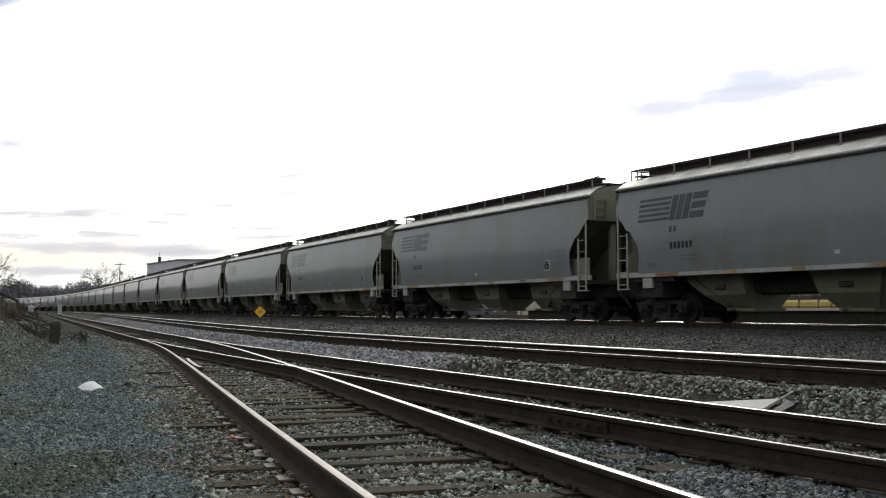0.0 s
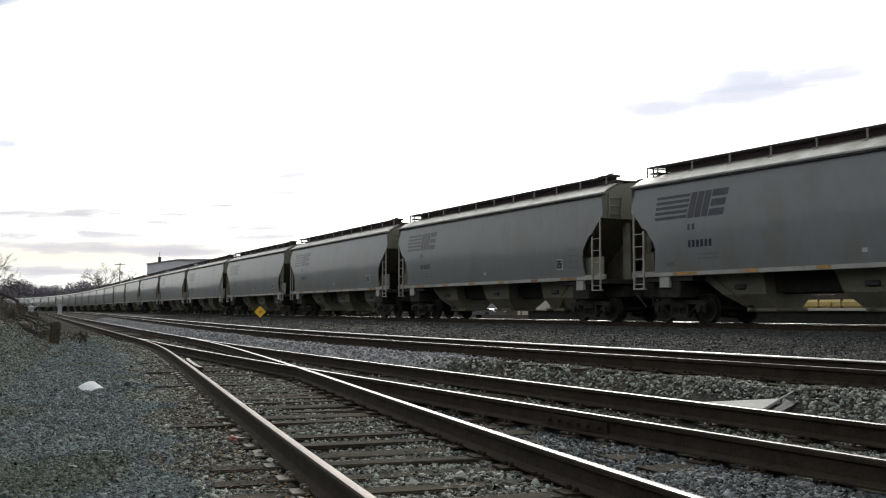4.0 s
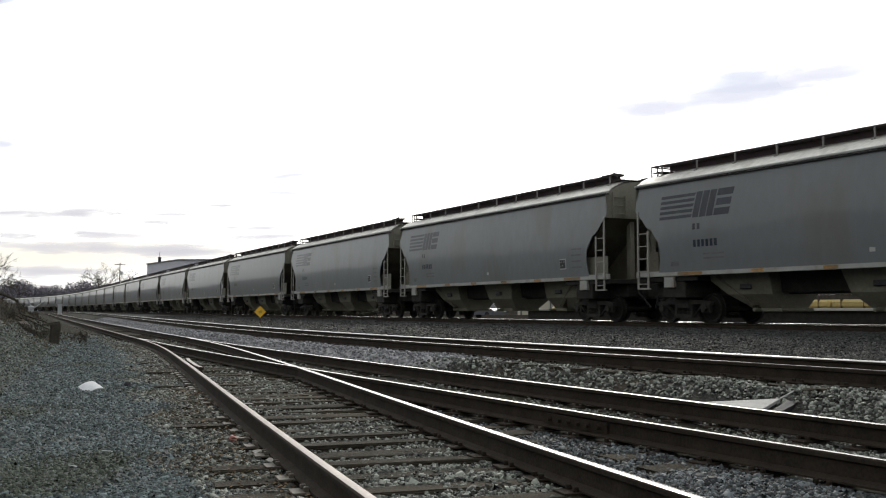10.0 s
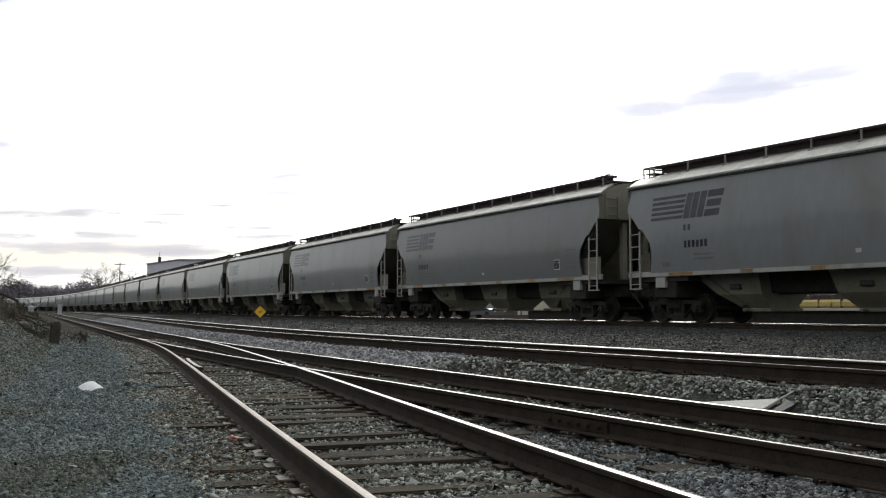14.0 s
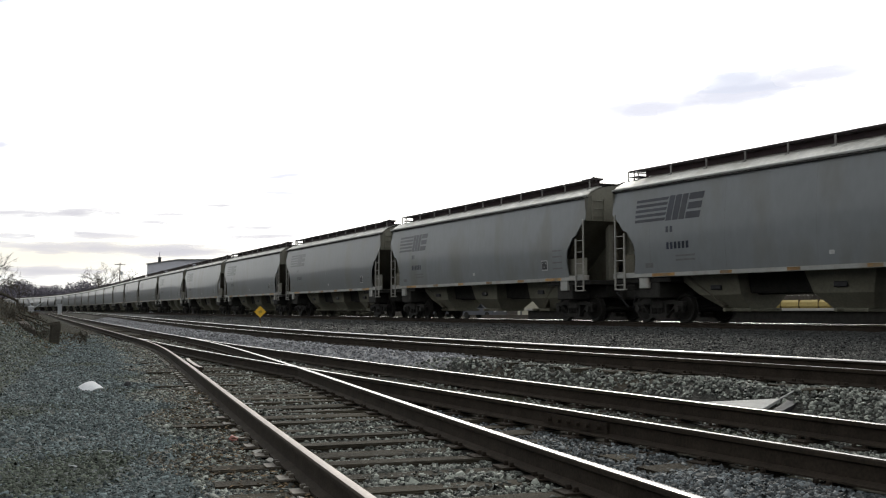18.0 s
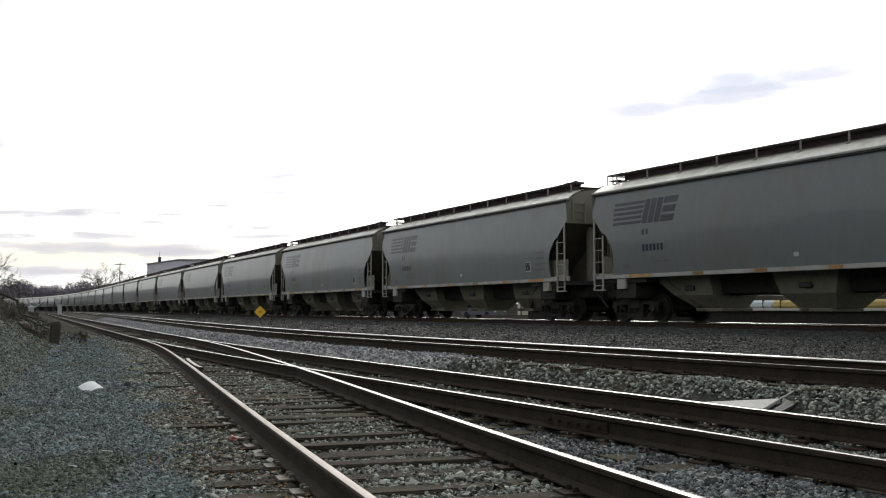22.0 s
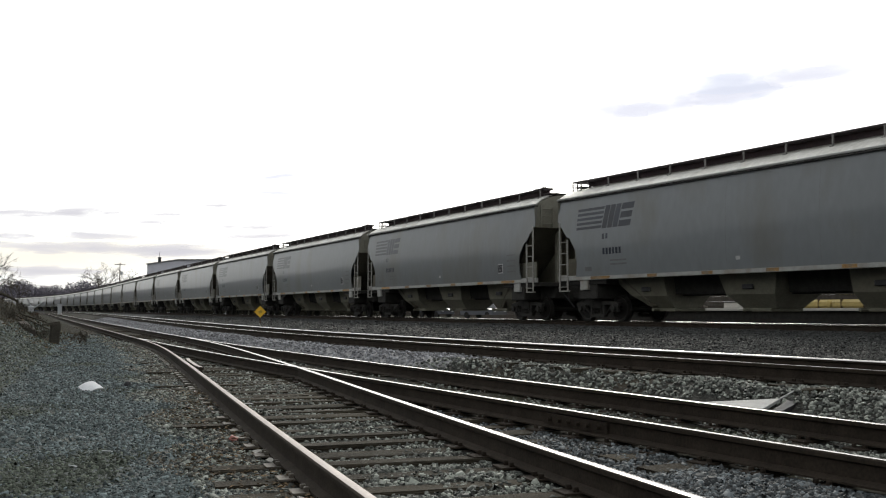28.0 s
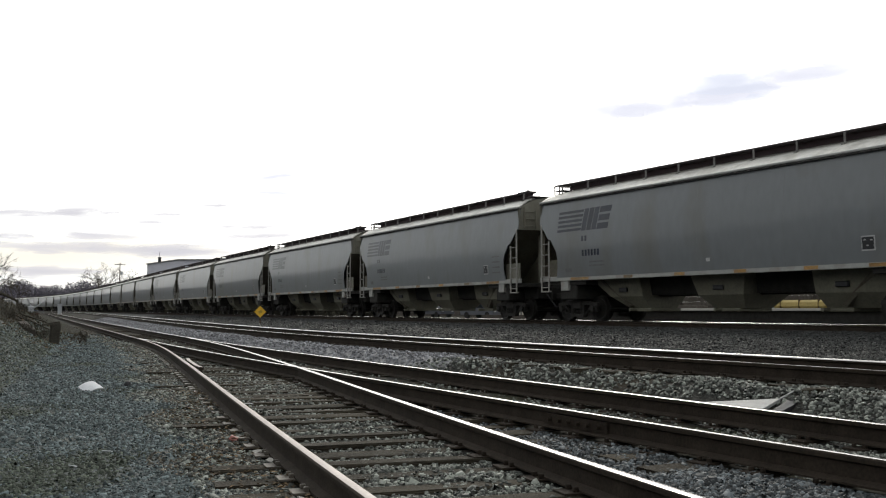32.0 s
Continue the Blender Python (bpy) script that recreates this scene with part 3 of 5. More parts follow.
def ladder(x0, x1, y, z0, z1, rungs, parent, tall=None):
    """Two stiles and their rungs on one plane beside the wagon's corner."""
    bm = box(x0 - 0.03, x0 + 0.03, y - 0.02, y + 0.02, z0, z1, 0.004)
    part("ladder_stile", bm, M["ladder_paint"], parent)
    bm = box(x1 - 0.03, x1 + 0.03, y - 0.02, y + 0.02, z0, tall or z1, 0.004)
    part("ladder_stile", bm, M["ladder_paint"], parent)
    for k in range(rungs):
        z = z0 + 0.12 + (z1 - z0 - 0.2) * k / (rungs - 1)
        part("rung", rod((x0, y, z), (x1, y, z), 0.016, None, 5), M["ladder_paint"], parent)


def build_wagon(far=False):
    """A wagon with all its parts; the far ones, which never come near, go without the small fittings."""
    w = thing("covered_hopper_wagon", "grey curved-side covered hopper wagon, grimy, with a roof walkway", "freight wagon", "wagons of the train")
    for s in (1, -1):
        part("side_panel", side_panel(s), M["hopper_paint"], w)
        part("side_sill", box(-8.15, 8.15, s * 1.50 - 0.05, s * 1.50 + 0.05, SILL - 0.02, SILL + 0.14, 0.012), M["sill_paint"], w, "pale steel side sill")
        part("eave_rail", box(-HL - 0.03, HL + 0.03, s * 1.53 - 0.05, s * 1.53 + 0.06, EAVE + 0.0, EAVE + 0.06, 0.012), M["shaded_eave"], w)
        # the eave's shadow, as a thin dark strip
        part("eave_joint", box(-HL - 0.01, HL + 0.01, s * 1.50 - 0.05, s * 1.50 + 0.055, EAVE - 0.045, EAVE - 0.001), M["eave_shadow_black"], w, "dark strip for the shadow under the eave")
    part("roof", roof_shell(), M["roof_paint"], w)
    for e in (-1, 1):
        part("end_plate", hood(e), M["end_paint"], w)
        part("slope_sheet", slope_sheet(e), M["slope_shade_paint"], w)
        part("shear_plate", prism(((e * 5.5, SILL), (e * 7.7, SILL), (e * 7.7, 3.0), (e * 5.55, 1.42)), -0.02, 0.02), M["slope_shade_paint"], w)
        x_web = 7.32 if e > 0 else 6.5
        # one end's webs take the shade-darkened slope colour
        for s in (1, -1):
            part("side_web", prism(((e * x_web, SILL + 0.1), (e * 7.88, SILL + 0.1), (e * 7.88, 2.08), (e * x_web, 2.08)), s * 1.36 - 0.015, s * 1.36 + 0.015), M["slope_shade_paint" if e > 0 else "end_paint"], w, "lower web plate")
        for y in (-0.42, 0.42):
            part("end_post", box(min(e * 7.72, e * 7.92), max(e * 7.72, e * 7.92), y - 0.09, y + 0.09, SILL, 3.32, 0.015), M["end_paint"], w)
        part("end_platform", box(min(e * 5.6, e * 8.2), max(e * 5.6, e * 8.2), -1.45, 1.45, SILL - 0.16, SILL - 0.02, 0.01), M["truck_steel"], w)
        part("body_bolster", box(min(e * 6.15, e * 7.1), max(e * 6.15, e * 7.1), -1.42, 1.42, 0.72, SILL - 0.16, 0.03), M["truck_steel"], w)
        part("draft_sill", box(min(e * 7.1, e * 8.1), max(e * 7.1, e * 8.1), -0.75, 0.75, 0.78, SILL - 0.16, 0.02), M["truck_steel"], w)
        bm = box(min(e * 7.9, e * 8.28), max(e * 7.9, e * 8.28), -0.25, 0.25, 0.72, 1.2, 0.02)
        box(min(e * 8.2, e * 8.70), max(e * 8.2, e * 8.70), -0.09, 0.09, 0.78, 0.98, 0.02, bm)
        box(min(e * 8.62, e * 8.82), max(e * 8.62, e * 8.82), -0.17, 0.12, 0.72, 1.02, 0.03, bm)
        part("coupler", bm, M["truck_steel"], w)
        if far:
            continue
        part("brake_hose", rod((e * 8.3, 0.5, 0.95), (e * 8.72, 0.32, 0.45), 0.03, None, 6), M["rubber"], w)
        for s in (1, -1):
            part("jacking_pad", box(e * 6.72 - 0.21, e * 6.72 + 0.21, s * 1.46 - 0.05, s * 1.46 + 0.06, SILL - 0.34, SILL - 0.01, 0.012), M["sill_paint"], w)
        x_out, x_in = e * 8.0, e * 7.55
        ladder(x_in, x_out, 1.58, 1.02, 2.72, 5, w, 3.32)
        bm = box(min(x_in, x_out) - 0.03, max(x_in, x_out) + 0.03, 1.50, 1.60, 0.98, 1.02)
        part("step", bm, M["ladder_paint"], w)
        for y in (0.86, 1.34):
            part("end_ladder_stile", box(min(e * 8.15, e * 8.20), max(e * 8.15, e * 8.20), y - 0.025, y + 0.025, 3.3, 4.0 if y < 1 else 4.1, 0.004), M["end_paint"], w)
        for z in (3.42, 3.68, 3.94):
            part("rung", rod((e * 8.175, 0.86, z), (e * 8.175, 1.34, z), 0.015, None, 5), M["end_paint"], w)
        part("roof_crosswalk", box(min(e * 7.6, e * 8.02), max(e * 7.6, e * 8.02), -0.95, 0.95, 4.52, 4.55), M["walkway"], w)
    # air tank and brake gear over the trailing truck
    part("air_tank", rod((7.1, -0.5, 1.75), (7.1, 0.6, 1.75), 0.2, None, 12), M["end_paint"], w)
    part("brake_wheel", rod((-8.14, -0.9, 2.6), (-8.18, -0.9, 2.6), 0.28, None, 14), M["truck_steel"], w)
    # bays under the floor
    part("hopper_bay", bay(-5.6, -3.4, -5.55, -3.4, -5.35, -3.45), M["bay_paint"], w)
    part("hopper_bay", bay(-1.1, 1.1, -0.9, 0.9, -0.6, 0.6), M["bay_paint"], w)
    part("hopper_bay", bay(3.4, 5.95, 3.4, 5.02, 3.45, 4.45), M["bay_paint"], w)
    part("end_web", box(-5.66, -5.62, -1.0, 1.0, 0.78, SILL - 0.02), M["bay_paint"], w)
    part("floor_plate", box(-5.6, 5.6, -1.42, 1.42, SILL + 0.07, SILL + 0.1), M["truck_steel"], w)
    # dark boxes stand in for the shade in the gaps between bays
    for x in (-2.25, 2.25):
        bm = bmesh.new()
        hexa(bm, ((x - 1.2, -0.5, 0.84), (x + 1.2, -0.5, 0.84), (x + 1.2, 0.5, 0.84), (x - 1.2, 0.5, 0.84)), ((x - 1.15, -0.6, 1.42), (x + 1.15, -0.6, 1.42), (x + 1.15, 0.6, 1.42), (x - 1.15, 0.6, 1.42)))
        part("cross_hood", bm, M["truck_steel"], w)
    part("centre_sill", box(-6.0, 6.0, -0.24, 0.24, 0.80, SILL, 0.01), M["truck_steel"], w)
    for c in (-3.83, 0.0, 3.83):
        bm = box(c - 0.5, c + 0.5, -0.6, 0.6, 0.33, 0.425, 0.015)
        for s in (-1, 1):
            rod((c + 0.25, s * 0.6, 0.38), (c + 0.25, s * 0.85, 0.38), 0.05, bm, 8)
        part("outlet_gate", bm, M["bay_paint"], w)
        if not far:
            part("access_port", box(c * 1.12 - 0.2, c * 1.12 + 0.2, 0.88, 0.97, 0.94, 1.08, 0.02), M["black_paint"], w)
    # roof walkway, hatch trough and their brackets
    part("hatch_trough", box(-7.3, 7.3, -0.42, 0.42, 4.42, 4.60, 0.03), M["trough"], w)
    for s in (-1, 1):
        part("roof_walkway", box(-7.75, 7.75, s * 0.80 - 0.2, s * 0.80 + 0.2, 4.69, 4.73, 0.005), M["walkway"], w, "dark steel roof walkway grating")
        part("walkway_skirt", box(-7.6, 7.6, s * 0.64 - 0.015, s * 0.64 + 0.015, 4.535, 4.69), M["trough"], w)
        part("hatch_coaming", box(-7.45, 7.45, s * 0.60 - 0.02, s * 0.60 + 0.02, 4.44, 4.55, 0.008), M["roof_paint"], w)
        part("walkway_end", box(-7.78, -7.06, s * 0.80 - 0.2, s * 0.80 + 0.2, 4.685, 4.755, 0.008), M["walkway"], w)
        for x in () if far else np.linspace(-7.55, 7.55, 11):
            bm = prism(((x - 0.018, 4.36), (x + 0.018, 4.36), (x + 0.018, 4.69), (x - 0.018, 4.69)), s * 1.0 - 0.02, s * 1.0 + 0.02)
            box(x - 0.05, x + 0.05, s * 1.03 - 0.05, s * 1.03 + 0.05, 4.34, 4.40, 0.0, bm)
            part("walkway_bracket", bm, M["bracket_steel"], w)
    for e in () if far else (-1, 1):
        bm = bmesh.new()
        if e < 0:
            for x in (-7.86, -7.62):
                rod((x, 0.95, 4.6), (x, 0.95, 4.775), 0.016, bm, 5)
            rod((-7.86, 0.95, 4.775), (-7.62, 0.95, 4.775), 0.016, bm, 5)
            part("grab_rail", bm, M["walkway"], w)
            continue
        for x in (7.75, 8.02):
            rod((e * x, 1.0, 4.25), (e * x, 1.0, 4.71), 0.024, bm, 5)
        rod((e * 7.3, 1.0, 4.71), (e * 8.02, 1.0, 4.71), 0.028, bm, 5)
        rod((e * 8.02, 1.0, 4.71), (e * 8.02, 0.2, 4.71), 0.024, bm, 5)
        part("grab_rail", bm, M["walkway"], w)
    # trucks
    for e in (-1, 1):
        truck = thing("truck", "", "")
        truck.parent = w
        truck.location = (e * TRUCK, 0, 0)
        for s in (1, -1):
            part("sideframe", sideframe(s * 1.0), M["truck_steel"], truck)
            if not far:
                part("spring_group", springs(s * 1.0), M["truck_steel"], truck)
        part("bolster", box(-0.24, 0.24, -1.1, 1.1, 0.42, 0.72, 0.02), M["truck_steel"], truck)
        # a white plate put in for the bright spot on this truck
        if e > 0 and not far:
            part("bearing_tag", box(-0.38, -0.28, 1.09, 1.10, 0.74, 0.81), M["white_paint"], truck, "small white plate for a bright spot")
        for x in () if far else (-0.42, 0.42):
            part("brake_beam", box(x - 0.05, x + 0.05, -0.72, 0.72, 0.30, 0.44, 0.01), M["truck_steel"], truck)
        part("brake_rod", rod((-0.9, 0.3, 0.5), (0.9, 0.3, 0.6), 0.04, None, 6), M["truck_steel"], truck)
        for k in (-1, 1):
            ws = part("wheelset", WHEELSET, M["wheel_steel"], truck)
            ws.location = (k * WB / 2, 0, WR)
    # marks on the near side
    if far:
        for k in range(5):
            part("emblem_stripe", slab(7.0, 5.66, 2.98 + k * 0.15, 3.065 + k * 0.15), M["logo_ink"], w, "dark blue emblem stripe")
        part("emblem_bar", slab(5.6, 4.2, 2.96, 3.68, 0.15), M["logo_ink"], w, "dark blue emblem block")
        return w
    for x, half in ((-6.1, 0.5), (5.8, 0.5), (-3.9, 0.22), (-1.5, 0.22), (0.9, 0.22), (3.25, 0.22)):
        part("reflective_strip", box(x - half, x + half, 1.551, 1.554, SILL + 0.0, SILL + 0.09), M["orange_tape"], w, "faded orange reflective strip")
    part("data_panel", slab(-5.82, -5.44, 1.73, 2.08), M["worn_white"], w, "white-bordered data panel")
    part("data_panel", strip_on_side(((-5.79, 1.765), (-5.465, 1.765), (-5.465, 2.05), (-5.79, 2.05)), 0.016), M["black_paint"], w, "black data panel with white border")
    for x, z in ((-5.73, 1.96), (-5.62, 1.84), (-5.55, 1.97)):
        part("small_lettering", strip_on_side(((x - 0.03, z), (x + 0.03, z), (x + 0.03, z + 0.03), (x - 0.03, z + 0.03)), 0.022), M["worn_white"], w)
    for k in range(4):
        part("small_lettering", slab(-6.75, -6.15, 1.75 + 0.2 * k, 1.80 + 0.2 * k), M["dim_ink"], w)
    for k in range(5):
        z = 2.98 + k * 0.15
        part("emblem_stripe", strip_on_side(((7.0 - 0.012 * k, z), (5.66 - 0.03 * k, z), (5.62 - 0.03 * k, z + 0.085), (6.99 - 0.012 * k, z + 0.085))), M["logo_ink"], w, "dark blue emblem stripe")
    for x, wide in ((5.62, 0.24), (5.34, 0.24), (5.06, 0.24)):
        part("emblem_bar", slab(x, x - wide, 2.96, 3.68, 0.16), M["logo_ink"], w, "dark blue slanted emblem bar")
    for z, x0, x1 in ((2.96, 4.78, 4.20), (3.225, 4.70, 4.14), (3.49, 4.66, 4.06)):
        part("emblem_bar", slab(x0, x1, z, z + 0.19, 0.05), M["logo_ink"], w, "dark blue emblem bar")
    for k in range(2):
        part("stencilled_mark", slab(5.60 - 0.18 * k, 5.49 - 0.18 * k, 2.62, 2.79), M["logo_ink"], w)
    for k in range(6):
        part("stencilled_mark", slab(5.58 - 0.165 * k, 5.47 - 0.165 * k, 2.13, 2.33), M["logo_ink"], w)
    for k in range(2):
        part("small_lettering", slab(5.2, 4.4, 1.78 + k * 0.12, 1.83 + k * 0.12), M["dim_ink"], w)
    part("small_lettering", slab(6.55, 6.2, 1.62, 1.76), M["dim_ink"], w)
    part("small_decal", slab(-0.24, -0.40, 1.71, 1.81), M["worn_white"], w)
    for x, z0, z1 in ((-6.1, 1.6, 3.9), (-3.1, 1.5, 3.95), (0.1, 1.5, 3.95), (3.2, 1.5, 3.95), (6.3, 1.7, 2.9)):
        part("panel_seam", strip_on_side(((x, z0), (x + 0.014, z0), (x + 0.014, z1), (x, z1)), 0.004), M["seam_paint"], w, "thin dark vertical weld seam")
    part("gusset", box(6.80, 7.06, 1.22, 1.34, SILL, 2.35, 0.01), M["slope_shade_paint"], w)
    return w


WHEELSET = wheelset_mesh()
FIRST, FAR, LAST = -1, 24, 41          # wagons, from the head of what is seen to beyond the far curve
first_wagon, far_wagon = build_wagon(), build_wagon(True)
WAGONS = {FIRST: first_wagon, FAR: far_wagon}
for j in range(FIRST, LAST + 1):
    if j not in WAGONS:
        WAGONS[j] = copy_thing(first_wagon if j < FAR else far_wagon, pose(0, 0, 0))


def rolled(t):
    """Metres that the train has come by t seconds."""
    return CAR * (0.0074887 + 0.51567 * t - 0.0013179 * t ** 2 + 4.472e-05 * t ** 3 - 1.6519e-06 * t ** 4 + 2.5841e-08 * t ** 5)


def wagon_pose(j, t):
    head = 26.537 + CAR * j - rolled(t)
    xa, ya = main_line(head + CAR / 2 - TRUCK)
    xb, yb = main_line(head + CAR / 2 + TRUCK)
    return pose((xa + xb) / 2, (ya + yb) / 2, Z_D, 0, 0, math.degrees(math.atan2(yb - ya, xb - xa)))


def motions():
    for j, w in WAGONS.items():
        walk(w, [(t, wagon_pose(j, t)) for t in range(33)])
    # every wheelset rolls with the train; the wagons' wheelsets share one set of turns by their place
    turns = {}
    for w in WAGONS.values():
        for ob in w.children_recursive:
            if not ob.name.startswith("wheelset"):
                continue
            x = round(ob.location.x, 2)
            if x not in turns:
                walk(ob, [(k / 15, pose(x, 0, WR, 0, -math.degrees(rolled(k / 15)) / WR, 0)) for k in range(481)])
                turns[x] = (ob.animation_data.action, ob.animation_data.action_slot)
            else:
                ob.rotation_mode = "QUATERNION"
                data = ob.animation_data_create()
                data.action, data.action_slot = turns[x]
    for ob, a, b in CLOUDS:
        walk(ob, [(0.0, a), (32.0, b)])


# ---------------------------------------------------------------- loose ballast
def stones(name, px, py, pz, size, seed, material, label):
    """Angular stones, all in one mesh."""
    r = np.random.default_rng(seed)
    n = len(px)
    base = np.array([(-1, -1, -.6), (1, -1, -.6), (1, 1, -.6), (-1, 1, -.6), (-.75, -.75, .6), (.75, -.75, .6), (.75, .75, .6), (-.75, .75, .6)])
    v = base[None] * (1 + r.uniform(-0.35, 0.35, (n, 8, 3)))
    v = v * (size[:, None] * r.uniform(0.65, 1.3, (n, 3)))[:, None, :]
    q = r.normal(size=(n, 4)) * np.array([1, 0.22, 0.22, 1])
    q /= np.linalg.norm(q, axis=1, keepdims=True)
    w, x, y, z = q.T
    rot = np.stack([1 - 2 * (y * y + z * z), 2 * (x * y - z * w), 2 * (x * z + y * w), 2 * (x * y + z * w), 1 - 2 * (x * x + z * z), 2 * (y * z - x * w),
                    2 * (x * z - y * w), 2 * (y * z + x * w), 1 - 2 * (x * x + y * y)], 1).reshape(n, 3, 3)
    v = np.einsum("nij,nkj->nki", rot, v) + np.stack([px, py, pz], 1)[:, None, :]
    quad = np.array([(4, 5, 6, 7), (0, 1, 5, 4), (1, 2, 6, 5), (2, 3, 7, 6), (3, 0, 4, 7)])
    f = (quad[None] + 8 * np.arange(n)[:, None, None]).reshape(-1)
    me = bpy.data.meshes.new(name)
    me.vertices.add(n * 8)
    me.vertices.foreach_set("co", v.reshape(-1))
    me.loops.add(len(f))
    me.loops.foreach_set("vertex_index", f.astype(np.int32))
    me.polygons.add(n * 5)
    me.polygons.foreach_set("loop_start", np.arange(0, n * 20, 4, dtype=np.int32))
    me.update(calc_edges=True)
    me.validate()
    me.materials.append(material)
    return tagged(new(name, me), label, "gravel", kind="stuff")


def off_rails(x, y):
    ok = np.ones(len(x), bool)
    for f in (x_a, x_b, x_c):
        for off in (-g, g):
            ok &= abs(x - f(y) - off * 1.01) > 0.085
    return ok


def on_tie(x, y, f, ties):
    """True where a stone would lie on the wood of a tie."""
    t = np.sort(np.array(ties))
    slope = (f(y + 0.05) - f(y - 0.05)) / 0.1
    v = y + slope * (x - f(y))
    i = np.clip(np.searchsorted(t, v), 1, len(t) - 1)
    return np.minimum(abs(v - t[i - 1]), abs(v - t[i])) < 0.125


def scatter_ballast():
    r = np.random.default_rng(11)
    n = 215000
    y = 3.9 + 32 * r.random(n) ** 1.9
    x = 0.9 + y * 0.1 + r.random(n) * (1.12 * y + 1.5)
    behind = 14000                       # thinner where it lies behind and beside the eye
    y[-behind:] = -7 + 13 * r.random(behind)
    x[-behind:] = r.random(behind) * 20
    away = np.arange(n) < n - behind
    keep = (~away | (0.454 * x + 0.891 * y > 5.5)) & off_rails(x, y) & (x > x_a(y) - 1.5 - 0.3 * np.sin(y * 2.1)) & (x < x_d(y) - 1.0)
    # thinner on the wood of the ties, and where fines fill the old siding
    between_a = abs(x - x_a(y)) < 0.7
    between_b = abs(x - x_b(y)) < 0.7
    near_a = abs(x - x_a(y)) < 1.33
    keep &= ~(near_a & on_tie(x, y, x_a, TIE_Y["turnout_track"]) & (r.random(n) < np.where(y > 9.5, 0.35, 0.66)))
    keep &= ~(between_b & on_tie(x, y, x_b, TIE_Y["siding_track"]) & (r.random(n) < 0.6))
    keep &= ~(between_b & (r.random(n) < 0.66 + 0.3 * np.sin(1.9 * y))) & ~(between_a & (r.random(n) < 0.1))
    keep &= ~((x > 6.9) & (x < 7.3) & (y > 6.9) & (y < 8.45))
    x, y, away = x[keep], y[keep], away[keep]
    size = r.uniform(0.0055, 0.0125, len(x)) * np.where(x > x_b(y) + 1.2, 1.25, 1.0) * (1 + y / 20) * np.where(away, 1.0, 2.0)
    z = ground_z(x, y) + r.uniform(-0.008, 0.016, len(x))
    pale = (x > x_b(y) + 0.88) & (x < x_c(y) - 0.84) & (y > 14.2 + 1.0 * np.sin(x * 3))
    bluish = (x > x_a(y) + 0.95) & (x < x_b(y) - 0.8) & (y < 11.5)
    size[pale] *= 0.85
    for name, pick, key, label in (("blue_gravel", bluish, "blue_chip", "fine blue-grey gravel between the turnout rails"), ("loose_ballast", ~pale & ~bluish & (x < x_c(y) + 1.1), "stone", "loose angular grey ballast stones between the tracks"), ("fouled_ballast", x >= x_c(y) + 1.1, "dark_stone", "ballast below the main line, coloured dark for the train's shade"), ("pale_ballast", pale, "pale_stone", "heaped grey ballast between the sidings, coloured pale as sky-lit")):
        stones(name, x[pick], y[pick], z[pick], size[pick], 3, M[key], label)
    n = 120000
    y = 5.6 + 38 * r.random(n) ** 1.8
    x = 0.04 * y - 0.2 + r.random(n) * (0.13 * y + 2.0)
    y[-8000:] = -7 + 12 * r.random(8000)
    x[-8000:] = -2.5 + 4 * r.random(8000)
    keep = (x < x_a(y) - 0.95) & ((x > bank_edge(y) - 0.9) | (y < 27))
    x, y = x[keep], y[keep]
    size = r.uniform(0.0028, 0.0078, len(x)) * (1 + y / 14) * (1 + 0.8 * (r.random(len(x)) > 0.96))
    # soil shows through in drifts, most of all near the ties
    soil = np.sin(x * 2.9 + 1.3 * np.sin(y * 1.4)) + np.sin(y * 1.7 + 2.0 * np.sin(x * 1.9)) + r.normal(size=len(x)) * 0.5 + 1.1 * (x > x_a(y) - 1.5) + 0.5 * (x < 1.3) * (y < 12)
    # most chips along the bank take the darker olive colour too
    brown = (soil > 1.35) | ((x < bank_edge(y) + 0.25) & (y > 9) & (r.random(len(x)) < 0.75))
    by_rail = (x > x_a(y) - 1.45 + 0.25 * np.sin(y * 2.3)) & (r.random(len(x)) < 0.55)
    brown &= ~by_rail
    z = ground_z(x, y) + r.uniform(-0.004, 0.006, len(x))
    for name, pick, key, label in (("rail_side_gravel", by_rail, "brown_chip", "soil-browned gravel along the turnout rail"), ("fine_gravel", ~brown & ~by_rail, "chip", "fine dark blue-grey gravel beside the track"), ("soiled_gravel", brown, "soil_chip", "fine darker olive gravel, soil-stained in drifts")):
        stones(name, x[pick], y[pick], z[pick], size[pick], 5, M[key], label)
    n = 45000
    y = 26 + 70 * r.random(n)
    x = x_b(y) + 0.9 + r.random(n) ** 1.4 * (x_d(y) - 2.2 - x_b(y) - 0.9)
    keep = off_rails(x, y)
    x, y = x[keep], y[keep]
    pale = (x < x_c(y) - 0.84)
    sz = r.uniform(0.022, 0.04, len(x)) * np.where(pale, 0.62, 1.0)
    for name, pick, key, label in (("distant_ballast", ~pale, "dark_stone", "coarse ballast by the main line, coloured dark for shade"), ("distant_pale_ballast", pale, "pale_stone", "ballast heaped between the sidings, coloured pale as sky-lit")):
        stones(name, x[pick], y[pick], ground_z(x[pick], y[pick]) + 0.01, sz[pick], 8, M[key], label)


# gravel of the heap, made paler for the sky light on it
M["pale_stone"] = mat("pale_stone", (0.205, 0.208, 0.22), 0.85, var=0.25, scale=14, fine=90, bump=0.2, depth=0.003, island=0.5)
